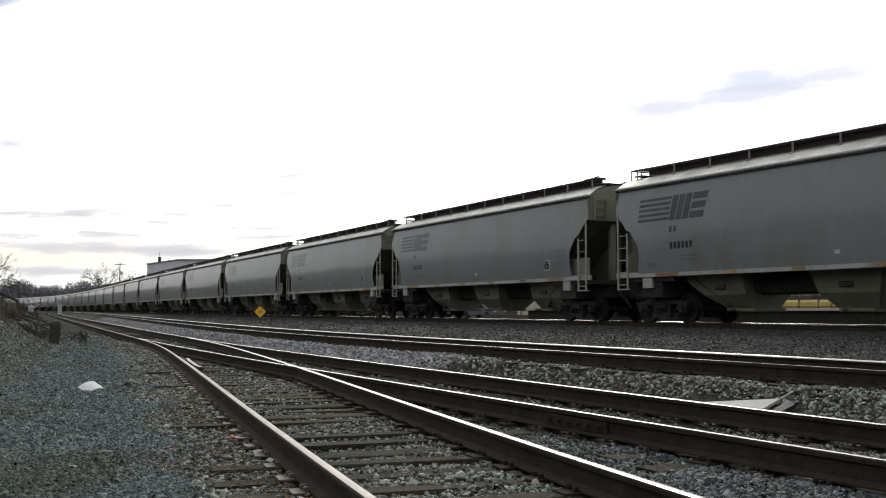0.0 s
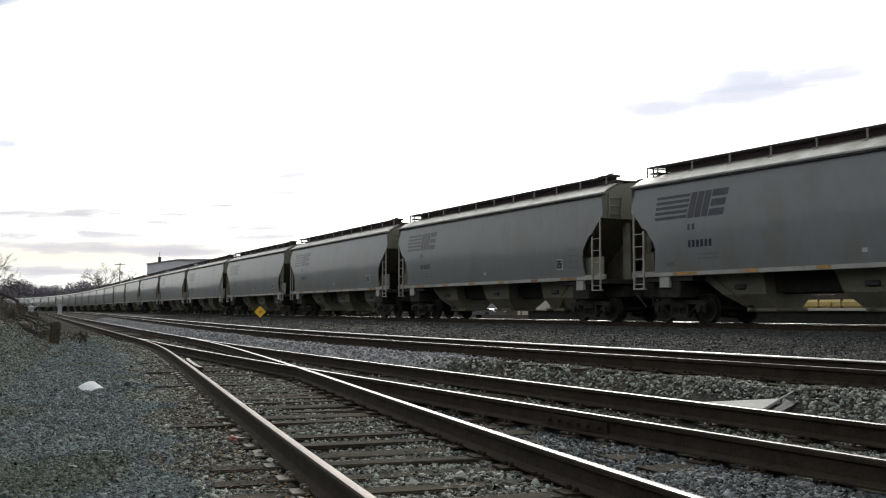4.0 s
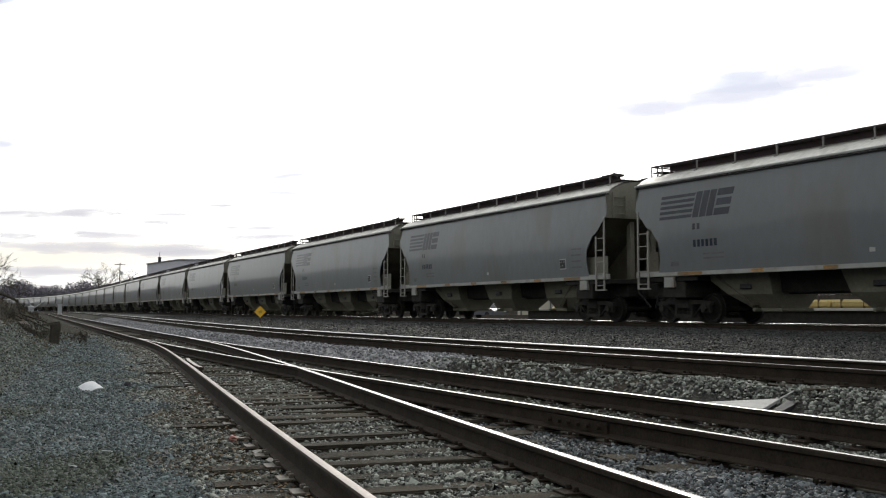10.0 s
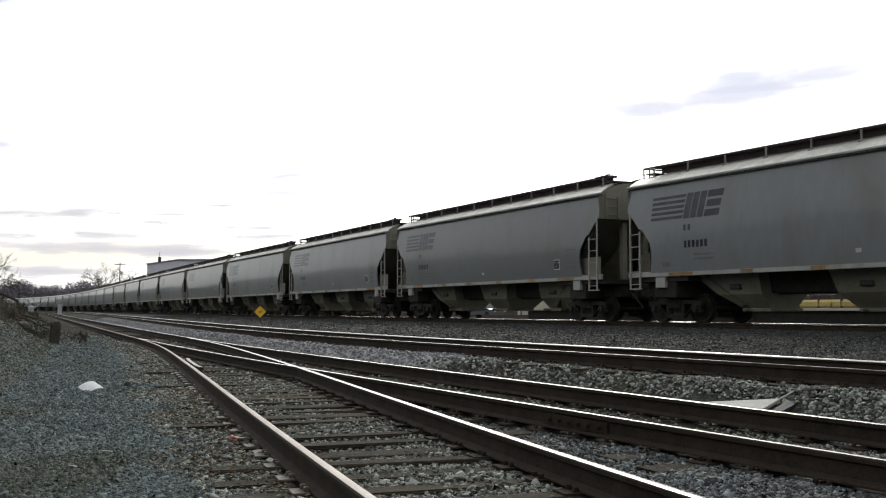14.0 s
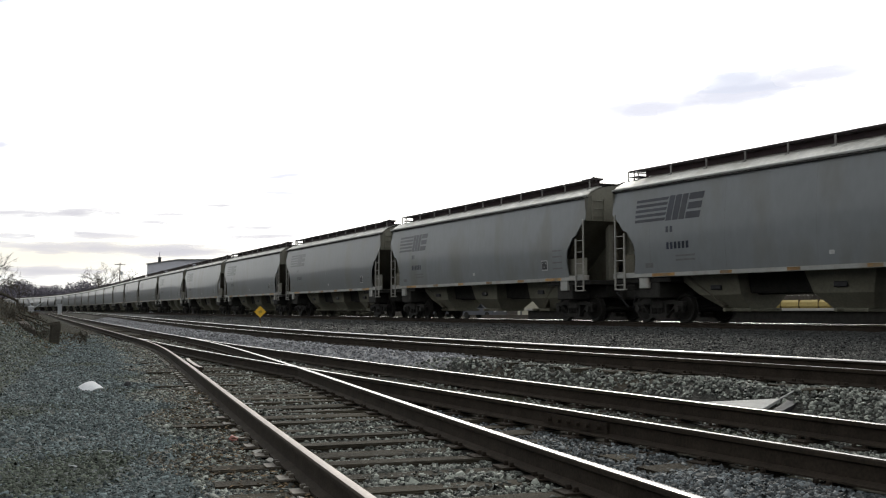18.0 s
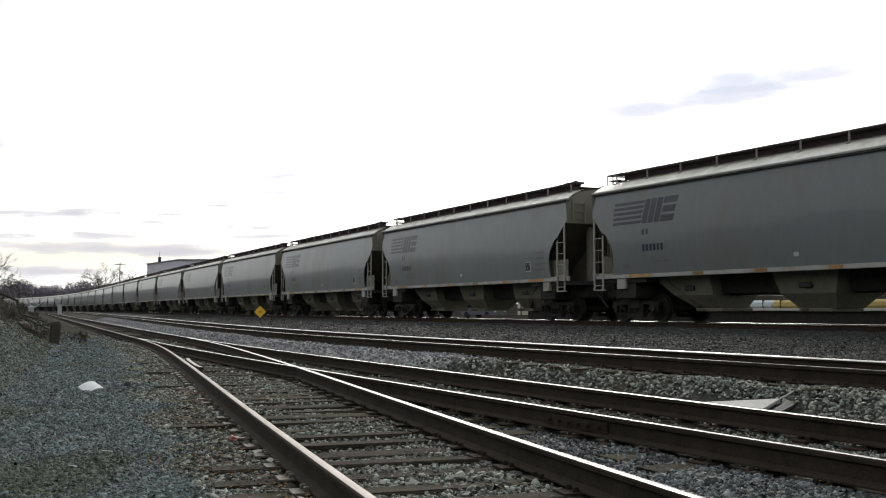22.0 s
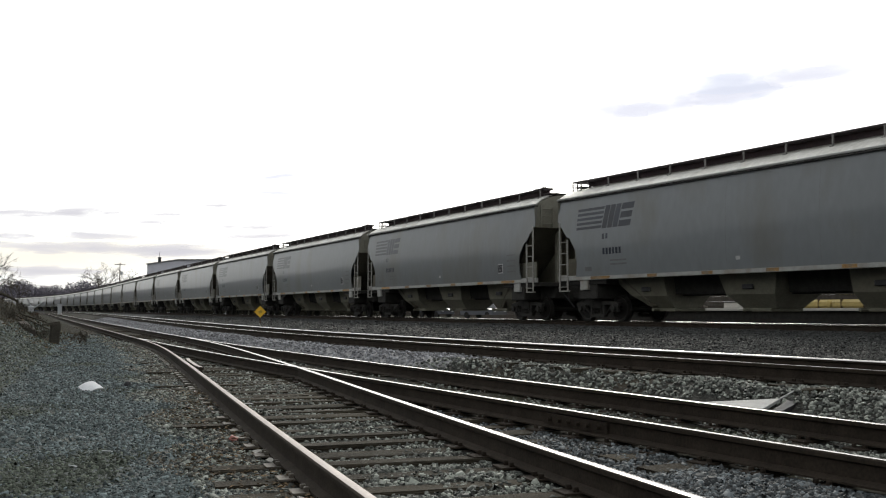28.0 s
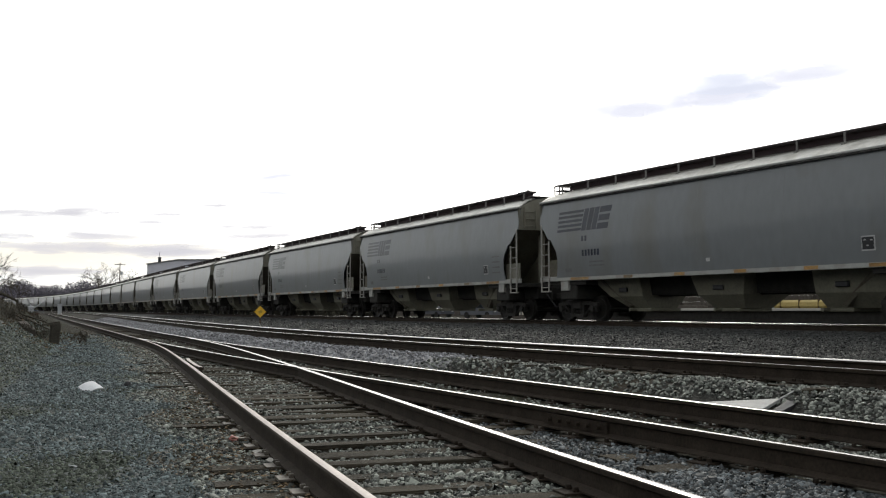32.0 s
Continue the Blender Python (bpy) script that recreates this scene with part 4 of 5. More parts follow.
# stones by the main line, darkened for the shade beside the train
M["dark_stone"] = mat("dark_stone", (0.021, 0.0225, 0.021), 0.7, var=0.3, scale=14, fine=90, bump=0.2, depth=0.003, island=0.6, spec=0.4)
M["blue_chip"] = mat("blue_chip", (0.07, 0.08, 0.085), 0.7, var=0.3, scale=14, fine=90, bump=0.2, depth=0.003, island=0.7, spec=0.4)
M["soil_chip"] = mat("soil_chip", (0.068, 0.079, 0.062), 0.9, var=0.35, scale=14, fine=90, bump=0.2, depth=0.003, island=0.5, spec=0.3)
M["brown_chip"] = mat("brown_chip", (0.125, 0.113, 0.09), 0.9, var=0.35, scale=14, fine=90, bump=0.2, depth=0.003, island=0.7, spec=0.2)
M["chip"] = mat("chip", (0.095, 0.117, 0.119), 0.9, var=0.35, scale=14, fine=90, bump=0.2, depth=0.003, island=0.55, spec=0.3)
scatter_ballast()


# ---------------------------------------------------------------- dead leaves, weeds and litter by the track
def leaf_litter(name, spots, n, size, material, label, seed):
    r = np.random.default_rng(seed)
    verts, faces = [], []
    for k in range(n):
        cx, cy, rad = spots[r.integers(len(spots))]
        a, d = r.uniform(0, math.tau), rad * math.sqrt(r.random())
        x, y = cx + d * math.cos(a), cy + d * math.sin(a)
        z = float(ground_z(x, y)) + r.uniform(0.01, 0.05)
        s, t = size * r.uniform(0.5, 1.3), r.uniform(0, math.tau)
        c, e = math.cos(t), math.sin(t)
        b = len(verts)
        for u, v, h in ((-1, 0, 0), (0, -.45, r.uniform(0, .5)), (1, 0, r.uniform(-.2, .4)), (0, .45, r.uniform(0, .5))):
            verts.append((x + s * (u * c - v * e), y + s * (u * e + v * c), z + s * h))
        faces += [(b, b + 1, b + 2), (b, b + 2, b + 3)]
    me = raw(name, verts, faces)
    me.materials.append(material)
    tagged(new(name, me), label, "leaves", kind="stuff")


def beside_a(y, d):
    return (float(x_a(y)) - d, y, 0.28)


leaf_litter("fallen_leaves", [beside_a(v, 1.0 + 0.25 * math.sin(v * 2)) for v in np.arange(5.0, 13, 0.4)], 1100, 0.024, M["dry_leaf"], "brown fallen leaves along the turnout rail", 2)
M["moss"] = mat("moss", (0.085, 0.082, 0.032), 0.95, var=0.4, scale=8, fine=50, bump=0.0, island=0.5, spec=0.1)
leaf_litter("rail_moss", [(float(x_a(v)) - g + 0.16 + 0.05 * math.sin(v * 3), v, 0.09) for v in np.arange(5.0, 12.5, 0.3)], 900, 0.014, M["moss"], "yellow-green moss inside the turnout rail", 14)
leaf_litter("bank_leaves", [(float(bank_edge(v)) + u, v, 0.7) for v in np.arange(27, 46, 1.0) for u in (-1.3, -0.4, 0.3)], 1500, 0.045, M["dry_leaf"], "dead leaves and litter on the earth bank", 6)


def grass(name, spots, n, height, material, label, seed):
    r = np.random.default_rng(seed)
    verts, faces = [], []
    for k in range(n):
        cx, cy, rad = spots[r.integers(len(spots))]
        x, y = cx + r.normal() * rad, cy + r.normal() * rad
        z = float(ground_z(x, y)) - 0.02
        h, t = height * r.uniform(0.4, 1.2), r.uniform(0, math.tau)
        bx, by = r.normal(size=2) * 0.4 * h
        wx, wy = math.cos(t) * 0.008, math.sin(t) * 0.008
        b = len(verts)
        verts += [(x - wx, y - wy, z), (x + wx, y + wy, z), (x + bx * .4 + wx * .7, y + by * .4 + wy * .7, z + h * .6), (x + bx * .4 - wx * .7, y + by * .4 - wy * .7, z + h * .6), (x + bx, y + by, z + h)]
        faces += [(b, b + 1, b + 2, b + 3), (b + 3, b + 2, b + 4)]
    me = raw(name, verts, faces)
    me.materials.append(material)
    tagged(new(name, me), label, "grass", kind="stuff")


grass("bank_grass", [(float(bank_edge(v)) - u, v, 0.45) for v in np.arange(29, 60, 1.5) for u in (0.4, 1.1, 1.8, 3.0)], 2400, 0.10, M["dry_grass"], "dry winter grass on the earth bank", 9)
grass("bank_brush", [(float(bank_edge(v)) - u, v, 0.5) for v in np.arange(32, 64, 2.0) for u in (1.0, 2.0, 3.2)], 2000, 0.26, M["bark"], "dark tangled brush on the bank", 29)
grass("track_weeds", [(float(x_a(v)) - 1.5 - 0.4 * math.sin(v), v, 0.10) for v in (4.4, 5.1, 6.3, 7.7, 9.0, 11.5, 14)], 160, 0.05, M["dry_grass"], "tiny dry weeds in the gravel", 12)


def bent_sheet(name, label, category, material, at, length, width, sag, thick=0.006):
    bm = bmesh.new()
    n = 6
    rows = []
    for t in (0, thick):
        rows.append([[bm.verts.new((length * (u / n - 0.5), v, sag * (1 - (2 * u / n - 1) ** 2) + t)) for v in (-width / 2, width / 2)] for u in range(n + 1)])
    lo, hi = rows
    for k in range(n):
        bm.faces.new((lo[k][0], lo[k][1], lo[k + 1][1], lo[k + 1][0]))
        bm.faces.new((hi[k][0], hi[k + 1][0], hi[k + 1][1], hi[k][1]))
        for e in (0, 1):
            bm.faces.new((lo[k][e], lo[k + 1][e], hi[k + 1][e], hi[k][e]))
    bm.faces.new((lo[0][0], hi[0][0], hi[0][1], lo[0][1]))
    bm.faces.new((lo[n][0], lo[n][1], hi[n][1], hi[n][0]))
    bmesh.ops.recalc_face_normals(bm, faces=bm.faces)
    return solo(name, bm, material, label, category, at=at)


def on_ground(x, y, lift=0.0, rz=0.0, rx=0.0, ry=0.0):
    return pose(x, y, float(ground_z(x, y)) + lift, rx, ry, rz)


bent_sheet("foam_scrap", "curved white foam scrap lying on the gravel", "litter", M["paper"], on_ground(1.97, 14.0, 0.02, 28, 24, -14), 0.25, 0.20, 0.03, 0.02)
bent_sheet("red_wrapper", "crumpled red and white wrapper beside the rail", "litter", M["red_scrap"], on_ground(2.28, 8.25, 0.02, 60, 25, 0), 0.09, 0.06, 0.03)
for k, (x, y, rz) in enumerate(((1.22, 9.12, 110), (1.26, 8.06, 140), (0.95, 7.53, 120))):
    bent_sheet("paper_scrap", "small torn pale paper scrap on gravel", "litter", M["paper"], on_ground(x, y, 0.012, rz, 15, 0), 0.09 - 0.01 * k, 0.022, 0.002)
for x, y, rz in ((2.3, 7.6, 20), (2.24, 7.1, 50), (1.95, 5.6, 80), (2.75, 9.4, 10)):
    bent_sheet("pale_chip", "pale bark chip beside the rail", "litter", M["concrete"], on_ground(x, y, 0.02, rz, 15, 0), 0.10, 0.045, 0.01)


def dark_stone(x, y, r):
    bm = bmesh.new()
    bmesh.ops.create_icosphere(bm, subdivisions=2, radius=r)
    rnd = random.Random(int(x * 100))
    for v in bm.verts:
        v.co *= rnd.uniform(0.75, 1.1)
    solo("dark_stone", bm, M["black_paint"], "small black lump on the gravel", "stone", at=on_ground(x, y, r * 0.5))


dark_stone(2.5, 14.4, 0.05)



bent_sheet("white_stick", "thin white stick lying across the ballast", "litter", M["paper"], on_ground(3.22, 11.04, 0.05, -25), 0.10, 0.02, 0.006)
M["grey_board"] = mat("grey_board", (0.36, 0.36, 0.35), 0.7, var=0.3, scale=2, fine=40, bump=0.4, depth=0.004, stretch=(4, 0.5, 4), spec=0.3)


def plank_beside_track():
    """A grey board on the ballast with one end propped over a dark void."""
    t = thing("grey_board", "weathered grey board lying beside the siding rail", "board", at=pose(0, 0, 0.0))
    bm = bmesh.new()
    hexa(bm, ((6.95, 7.14, 0.04), (7.30, 7.24, 0.13), (7.06, 8.35, 0.015), (6.96, 8.30, 0.005)), ((6.95, 7.14, 0.065), (7.30, 7.24, 0.155), (7.06, 8.35, 0.035), (6.96, 8.30, 0.025)))
    bmesh.ops.recalc_face_normals(bm, faces=bm.faces)
    part("plank", bm, M["grey_board"], t)
    bm = bmesh.new()
    hexa(bm, ((6.97, 7.0, -0.02), (7.58, 7.14, 0.10), (7.52, 7.24, 0.10), (6.97, 7.10, -0.02)), ((6.97, 7.0, 0.03), (7.56, 7.14, 0.17), (7.52, 7.24, 0.18), (6.97, 7.10, 0.04)))
    bmesh.ops.recalc_face_normals(bm, faces=bm.faces)
    part("end_batten", bm, M["black_paint"], t, "black end batten")
    part("edge_strip", rod((6.93, 7.12, 0.07), (7.50, 7.27, 0.215), 0.008, None, 6), M["grey_board"], t, "thin grey edge strip")


plank_beside_track()


def diamond_sign():
    x, y = 14.4, 47.6
    t = thing("diamond_sign", "yellow diamond track sign on a short post", "sign", at=on_ground(x, y, 0, -20))
    h = 1.0 - float(ground_z(x, y)) - 0.10
    part("post", box(-0.03, 0.03, -0.03, 0.03, -0.1, h + 0.2, 0.006), M["rust_steel"], t)
    bm = bmesh.new()
    r = 0.285
    prism(((-r, h), (0, h - r), (r, h), (0, h + r)), -0.045, -0.03, bm)
    part("panel", bm, M["sign_yellow"], t)
    bm = bmesh.new()
    prism(((-0.10, h), (-0.03, h - 0.09), (0.1, h - 0.02), (0.04, h + 0.1)), -0.05, -0.046, bm)
    part("symbol", bm, M["sign_mark"], t, "faded dark mark")


diamond_sign()


# ---------------------------------------------------------------- the bank on the near side
def at_view(px, depth, z=0.2):
    """A place at that depth along the view, px metres across for each 1800 of it."""
    xc, c, s = (px - 784) / 1800 * depth, math.cos(radians(27)), math.sin(radians(27))
    return xc * c + depth * s, -xc * s + depth * c, z


def post_stump():
    t = thing("wooden_post", "weathered grey wooden post stump on the bank", "post", at=on_ground(3.25, 30.4, -0.2))
    bm = box(-0.13, 0.13, -0.12, 0.12, 0, 0.78, 0.03)
    for v in bm.verts:
        v.co += Vector((0.08 * v.co.z, 0, random.Random(int(v.co.x * 99)).uniform(-0.04, 0.04)))
    part("stump", bm, M["bark"], t)
    bm = bmesh.new()
    hexa(bm, ((-0.3, -0.1, 0.70), (0.16, -0.1, 0.76), (0.16, 0.1, 0.76), (-0.3, 0.1, 0.70)), ((-0.3, -0.1, 0.76), (0.16, -0.1, 0.84), (0.16, 0.1, 0.84), (-0.3, 0.1, 0.76)))
    part("broken_cap", bm, M["bark"], t)


post_stump()


def switch_stand():
    x, y, _ = at_view(56, 45)
    t = thing("switch_stand", "pale grey switch stand beside the siding", "switch stand", at=on_ground(x, y, -0.02))
    part("base", box(-0.3, 0.3, -0.2, 0.2, 0, 0.12, 0.02), M["rust_steel"], t)
    part("housing", box(-0.12, 0.12, -0.12, 0.12, 0.12, 0.42, 0.04), M["galvanised"], t)
    part("mast", rod((0, 0, 0.4), (-0.15, 0, 0.75), 0.03), M["galvanised"], t)
    part("lever", rod((0.1, 0.1, 0.3), (0.55, 0.1, 0.62), 0.025), M["galvanised"], t)
    part("target", box(-0.09, 0.09, -0.01, 0.01, 0.55, 0.7), M["white_paint"], t, "white target plate")


switch_stand()


def relay_box():
    x, y, z = at_view(107, 210)
    t = thing("relay_cabinet", "pale metal relay cabinet by the track", "cabinet", at=on_ground(x, y, 0, -10))
    part("body", box(-0.4, 0.4, -0.3, 0.3, 0, 2.0, 0.03), M["galvanised"], t)
    part("roof", box(-0.46, 0.46, -0.36, 0.36, 2.0, 2.08, 0.02), M["galvanised"], t)
    part("door", box(-0.34, 0.34, -0.32, -0.302, 0.1, 1.9), M["galvanised"], t)


relay_box()


def bare_tree(name, label, at, height, seed, spread=0.55, depth=6, base=None, fork=3):
    """A leafless tree: a tapered trunk, and limbs that fork down to twigs."""
    rnd = random.Random(seed)
    base = base or height * 0.02
    trunk, crown = bmesh.new(), []

    def grow(p, d, ln, r, level):
        q = p + d * ln
        if level == 0:
            rod(p, q, r, trunk, 7, r * 0.75)
        else:
            crown.append((p, q, r, r * 0.68))
        if level >= depth:
            return
        for k in range(fork if level < depth - 1 else fork + 1):
            a = d.orthogonal().normalized()
            a.rotate(Matrix.Rotation(rnd.uniform(0, math.tau), 3, d))
            nd = (d + a * rnd.uniform(0.35, 1.0) * spread * 1.5 + Vector((0, 0, 0.12))).normalized()
            start = p.lerp(q, rnd.uniform(0.55, 1.0)) if k else q
            grow(start, nd, ln * rnd.uniform(0.58, 0.84), r * 0.66, level + 1)

    grow(Vector((0, 0, -0.2)), Vector((rnd.uniform(-0.06, 0.06), rnd.uniform(-0.06, 0.06), 1)).normalized(), height * 0.27, base, 0)
    verts, faces = [], []
    for p, q, r, r2 in crown:
        d = (q - p).normalized()
        a = d.orthogonal().normalized()
        b = d.cross(a)
        i = len(verts)
        for c, rr in ((p, r), (q, r2)):
            for k in range(3):
                verts.append(c + (a * math.cos(k * 2.0944) + b * math.sin(k * 2.0944)) * rr)
        for k in range(3):
            faces.append((i + k, i + (k + 1) % 3, i + 3 + (k + 1) % 3, i + 3 + k))
    t = thing(name, label, "tree", at=at)
    part("trunk", trunk, M["bark"], t)
    me = raw("crown", verts, faces)
    part("crown", me, M["twig"], t, "bare winter branches")
    return t


bare_tree("bare_tree", "broad leafless tree beyond the train", pose(*at_view(172, 290), 0, 0, 0), 17, 5, 0.58, 7, 0.17)
bare_tree("bare_tree", "small leafless tree by the utility pole", pose(*at_view(232, 290), 0, 0, 40), 15.5, 8, 0.7, 5, 0.15)
bare_tree("bare_tree", "leafless tree above the bank", pose(*at_view(-8, 75, 0.8), 0, 0, 10), 5.4, 21, 0.75, 5, 0.06)
bare_tree("bare_tree", "slender leafless tree above the bank", pose(*at_view(32, 130, 0.8), 0, 0, 70), 5.6, 31, 0.6, 6, 0.08)
bare_tree("bare_tree", "leafless tree above the bank", pose(*at_view(-60, 60, 0.9), 0, 0, 130), 6.0, 44, 0.75, 5, 0.06)
bare_tree("dead_shrub", "brown dead shrub at the foot of the bank", on_ground(4.35, 33.5, -0.02), 0.85, 13, 0.9, 5, 0.018, 4)
bare_tree("dead_shrub", "tangled leafless shrub on the bank", on_ground(1.9, 29.0, -0.05), 0.9, 17, 1.0, 5, 0.012, 4)
bare_tree("dead_shrub", "tangled leafless shrub on the bank", on_ground(3.0, 38.0, -0.05), 1.0, 19, 1.0, 5, 0.012, 4)
bare_tree("dead_shrub", "tangled leafless shrub on the bank", on_ground(1.2, 31.0, -0.05), 1.3, 23, 1.0, 5, 0.012, 4)
bare_tree("dead_shrub", "tangled dark shrub beside the old post", on_ground(3.0, 31.2, -0.05), 0.8, 37, 1.0, 5, 0.014, 4)
bare_tree("dead_shrub", "tangled dark shrub beside the old post", on_ground(2.5, 30.2, -0.05), 0.7, 38, 1.0, 5, 0.014, 4)


def fallen_branch(p, q, r, label):
    t = thing("fallen_branch", label, "branch")
    part("limb", rod(p, q, r, None, 7, r * 0.6), M["bark"], t)
    p, q = Vector(p), Vector(q)
    for k in range(3):
        a = p.lerp(q, 0.3 + 0.22 * k)
        part("twig", rod(a, a + Vector((0.2 - 0.2 * k, 0.3, 0.25)), r * 0.35, None, 5, r * 0.1), M["bark"], t)


fallen_branch((1.7, 33, 1.15), (3.0, 35, 0.65), 0.035, "fallen dark branch down the bank")
fallen_branch((1.2, 31.5, 1.25), (2.7, 32.6, 0.62), 0.05, "thick fallen dark branch down the bank")
fallen_branch((0.6, 29.0, 1.2), (2.3, 30.0, 0.5), 0.04, "fallen dark branch down the bank")
for a, b, r in (((-14, 33, 1.66), (33, 33.5, 1.28), 0.06), ((40, 31, 0.86), (84, 31.6, 0.62), 0.035)):
    fallen_branch(at_view(*a), at_view(*b), r, "thick dark log slid down the bank")
fallen_branch((2.4, 36.0, 1.0), (3.9, 37.0, 0.3), 0.045, "fallen grey branch down the bank")
for k, (x, y, ln, rz) in enumerate(((2.6, 31.0, 1.0, 100),)):
    t = thing("old_tie", "rotting discarded tie on the bank", "railway tie", "discarded ties", at=on_ground(x, y, 0.06, rz, 0, -12))
    part("timber", box(-ln / 2, ln / 2, -0.12, 0.12, -0.1, 0.1, 0.02), M["old_wood"], t)


# ---------------------------------------------------------------- far woods
def woods(name, places, label, seed, clump=0.9, per=130, material="hazed_leaf"):
    """Dark far trees: trunks, and crowns of many small clumps with gaps."""
    r = np.random.default_rng(seed)
    p = np.array(places)
    x, y, z, h, wd = p.T
    trunk = np.stack([np.stack([x + a, y, z + b * h], 1) for a, b in ((-.2, 0), (.2, 0), (.08, .7), (-.08, .7))], 1).reshape(-1, 3)
    tf = np.arange(len(trunk)).reshape(-1, 4)
    n = len(p) * per
    u = r.normal(size=(n, 3))
    u /= np.linalg.norm(u, axis=1, keepdims=True)
    rad = (r.random(n) ** 0.45)[:, None]
    k = np.repeat(np.arange(len(p)), per)
    c = np.stack([x[k], y[k], (z + h * 0.56)[k]], 1) + u * rad * np.stack([wd[k], wd[k], 0.45 * h[k]], 1)
    leaf = (c[:, None, :] + r.normal(size=(n, 3, 3)) * 0.5 * (clump * r.uniform(0.5, 1.3, (n, 1, 1)))).reshape(-1, 3)
    lf = len(trunk) + np.arange(len(leaf)).reshape(-1, 3)
    verts, faces = np.concatenate([trunk, leaf]).tolist(), tf.tolist() + lf.tolist()
    me = raw(name, verts, faces)
    me.materials.append(M[material])
    tagged(new(name, me), label, "woods", kind="stuff")


_r = np.random.default_rng(77)
_far = []
for k in range(250):
    px = _r.uniform(-140, 330)
    dp = _r.uniform(560, 700)
    x, y, z = at_view(px, dp, 0)
    _far.append((x, y, z, (13.8 + 1.2 * math.sin(px * 0.05) + _r.uniform(-2.5, 2.2)) * dp / 540, _r.uniform(4, 7)))
woods("far_woods", _far, "far woods along the skyline, haze-grey in colour", 1, 0.85, 520)
_right = []
for k in range(120):
    y = _r.uniform(-10, 210)
    _right.append((62 + _r.uniform(0, 14) + 0.1 * y, y, 0.1, _r.uniform(0.9, 1.5), _r.uniform(1.5, 2.5)))
woods("yard_edge_woods", _right, "low dark scrub behind the yard", 2, 0.35, 200)
# a made-up hedge that keeps the gaps under far wagons dark
_strip = []
for k in range(150):
    y = 78 + 240 * _r.random() ** 1.3
    _strip.append((float(x_d(y)) + 8.5 + _r.uniform(0, 3), y, 0.1, _r.uniform(1.5, 2.2), _r.uniform(1.4, 2.4)))
woods("lineside_scrub", _strip, "low scrub added as a dark backdrop under the train", 4, 0.3, 150, "backdrop_scrub")
# out of view: the treeline that the wagon sides reflect
_back = []
for k in range(130):
    y = _r.uniform(-140, 170)
    _back.append((-34 - _r.uniform(0, 12) - 0.05 * y, y, 0.0, _r.uniform(7.0, 12.0) + 6 * math.exp(-((y - 48) / 28) ** 2), _r.uniform(2.5, 4.5)))
# further unseen rows, added only to darken the far wagons' sides
for k in range(150):
    y = _r.uniform(170, 540)
    _back.append((-44 - _r.uniform(0, 14), y, 0.0, _r.uniform(11.0, 16.0), _r.uniform(3.5, 6.0)))
for k in range(60):
    y = _r.uniform(300, 430)
    _back.append((float(x_d(y)) - _r.uniform(18, 32), y, 0.0, _r.uniform(7.0, 10.0), _r.uniform(2.5, 4.5)))
for k in range(90):
    y = _r.uniform(350, 440)
    _back.append((_r.uniform(-75, 5), y, 0.0, _r.uniform(6.0, 8.5), _r.uniform(2.5, 4.5)))
woods("near_side_woods", _back, "unseen near-side woods that darken the wagons' reflections", 3, 0.8, 420)


# ---------------------------------------------------------------- buildings and yard beyond the train
def warehouse():
    t = thing("warehouse", "large pale grey metal warehouse beyond the train", "building")
    pts = [(44.7, 235.0), (47.3, 214.0), (52.7, 192.0), (66.0, 150.0)]
    top = (11.2, 11.35, 10.5, 10.1)
    for k in range(3):
        (xa, ya), (xb, yb) = pts[k], pts[k + 1]
        bm = bmesh.new()
        hexa(bm, ((xa, ya, 0), (xb, yb, 0), (xb + 30, yb + 10, 0), (xa + 30, ya + 10, 0)), ((xa, ya, top[k]), (xb, yb, top[k + 1]), (xb + 30, yb + 10, top[k + 1]), (xa + 30, ya + 10, top[k])))
        bmesh.ops.recalc_face_normals(bm, faces=bm.faces)
        part("wall", bm, M["cladding"], t)
        bm = bmesh.new()
        hexa(bm, ((xa - .3, ya, top[k]), (xb - .3, yb, top[k + 1]), (xb + .3, yb, top[k + 1]), (xa + .3, ya, top[k])),
             ((xa - .3, ya, top[k] + .2), (xb - .3, yb, top[k + 1] + .2), (xb + .3, yb, top[k + 1] + .2), (xa + .3, ya, top[k] + .2)))
        bmesh.ops.recalc_face_normals(bm, faces=bm.faces)
        part("parapet", bm, M["dim_ink"], t, "dark parapet edge")
    part("roof_vent", box(45.5, 46.1, 226.6, 227.2, 11.2, 12.55, 0.05), M["black_paint"], t, "dark roof vent")
    part("vent_mast", rod((45.8, 226.9, 12.55), (45.8, 226.9, 13.7), 0.05), M["black_paint"], t)
    bm = bmesh.new()
    hexa(bm, ((51.0, 200.0, 10.8), (56.5, 178.0, 10.8), (62.0, 178.0, 10.8), (57.0, 200.0, 10.8)), ((51.0, 200.0, 11.0), (56.5, 178.0, 11.5), (62.0, 178.0, 11.6), (57.0, 200.0, 11.2)))
    part("skylight", bm, M["white_paint"], t, "pale raised skylight on the roof")
    part("wall_lamp", box(47.0, 47.25, 214.5, 215.3, 8.0, 8.5), M["black_paint"], t)


warehouse()


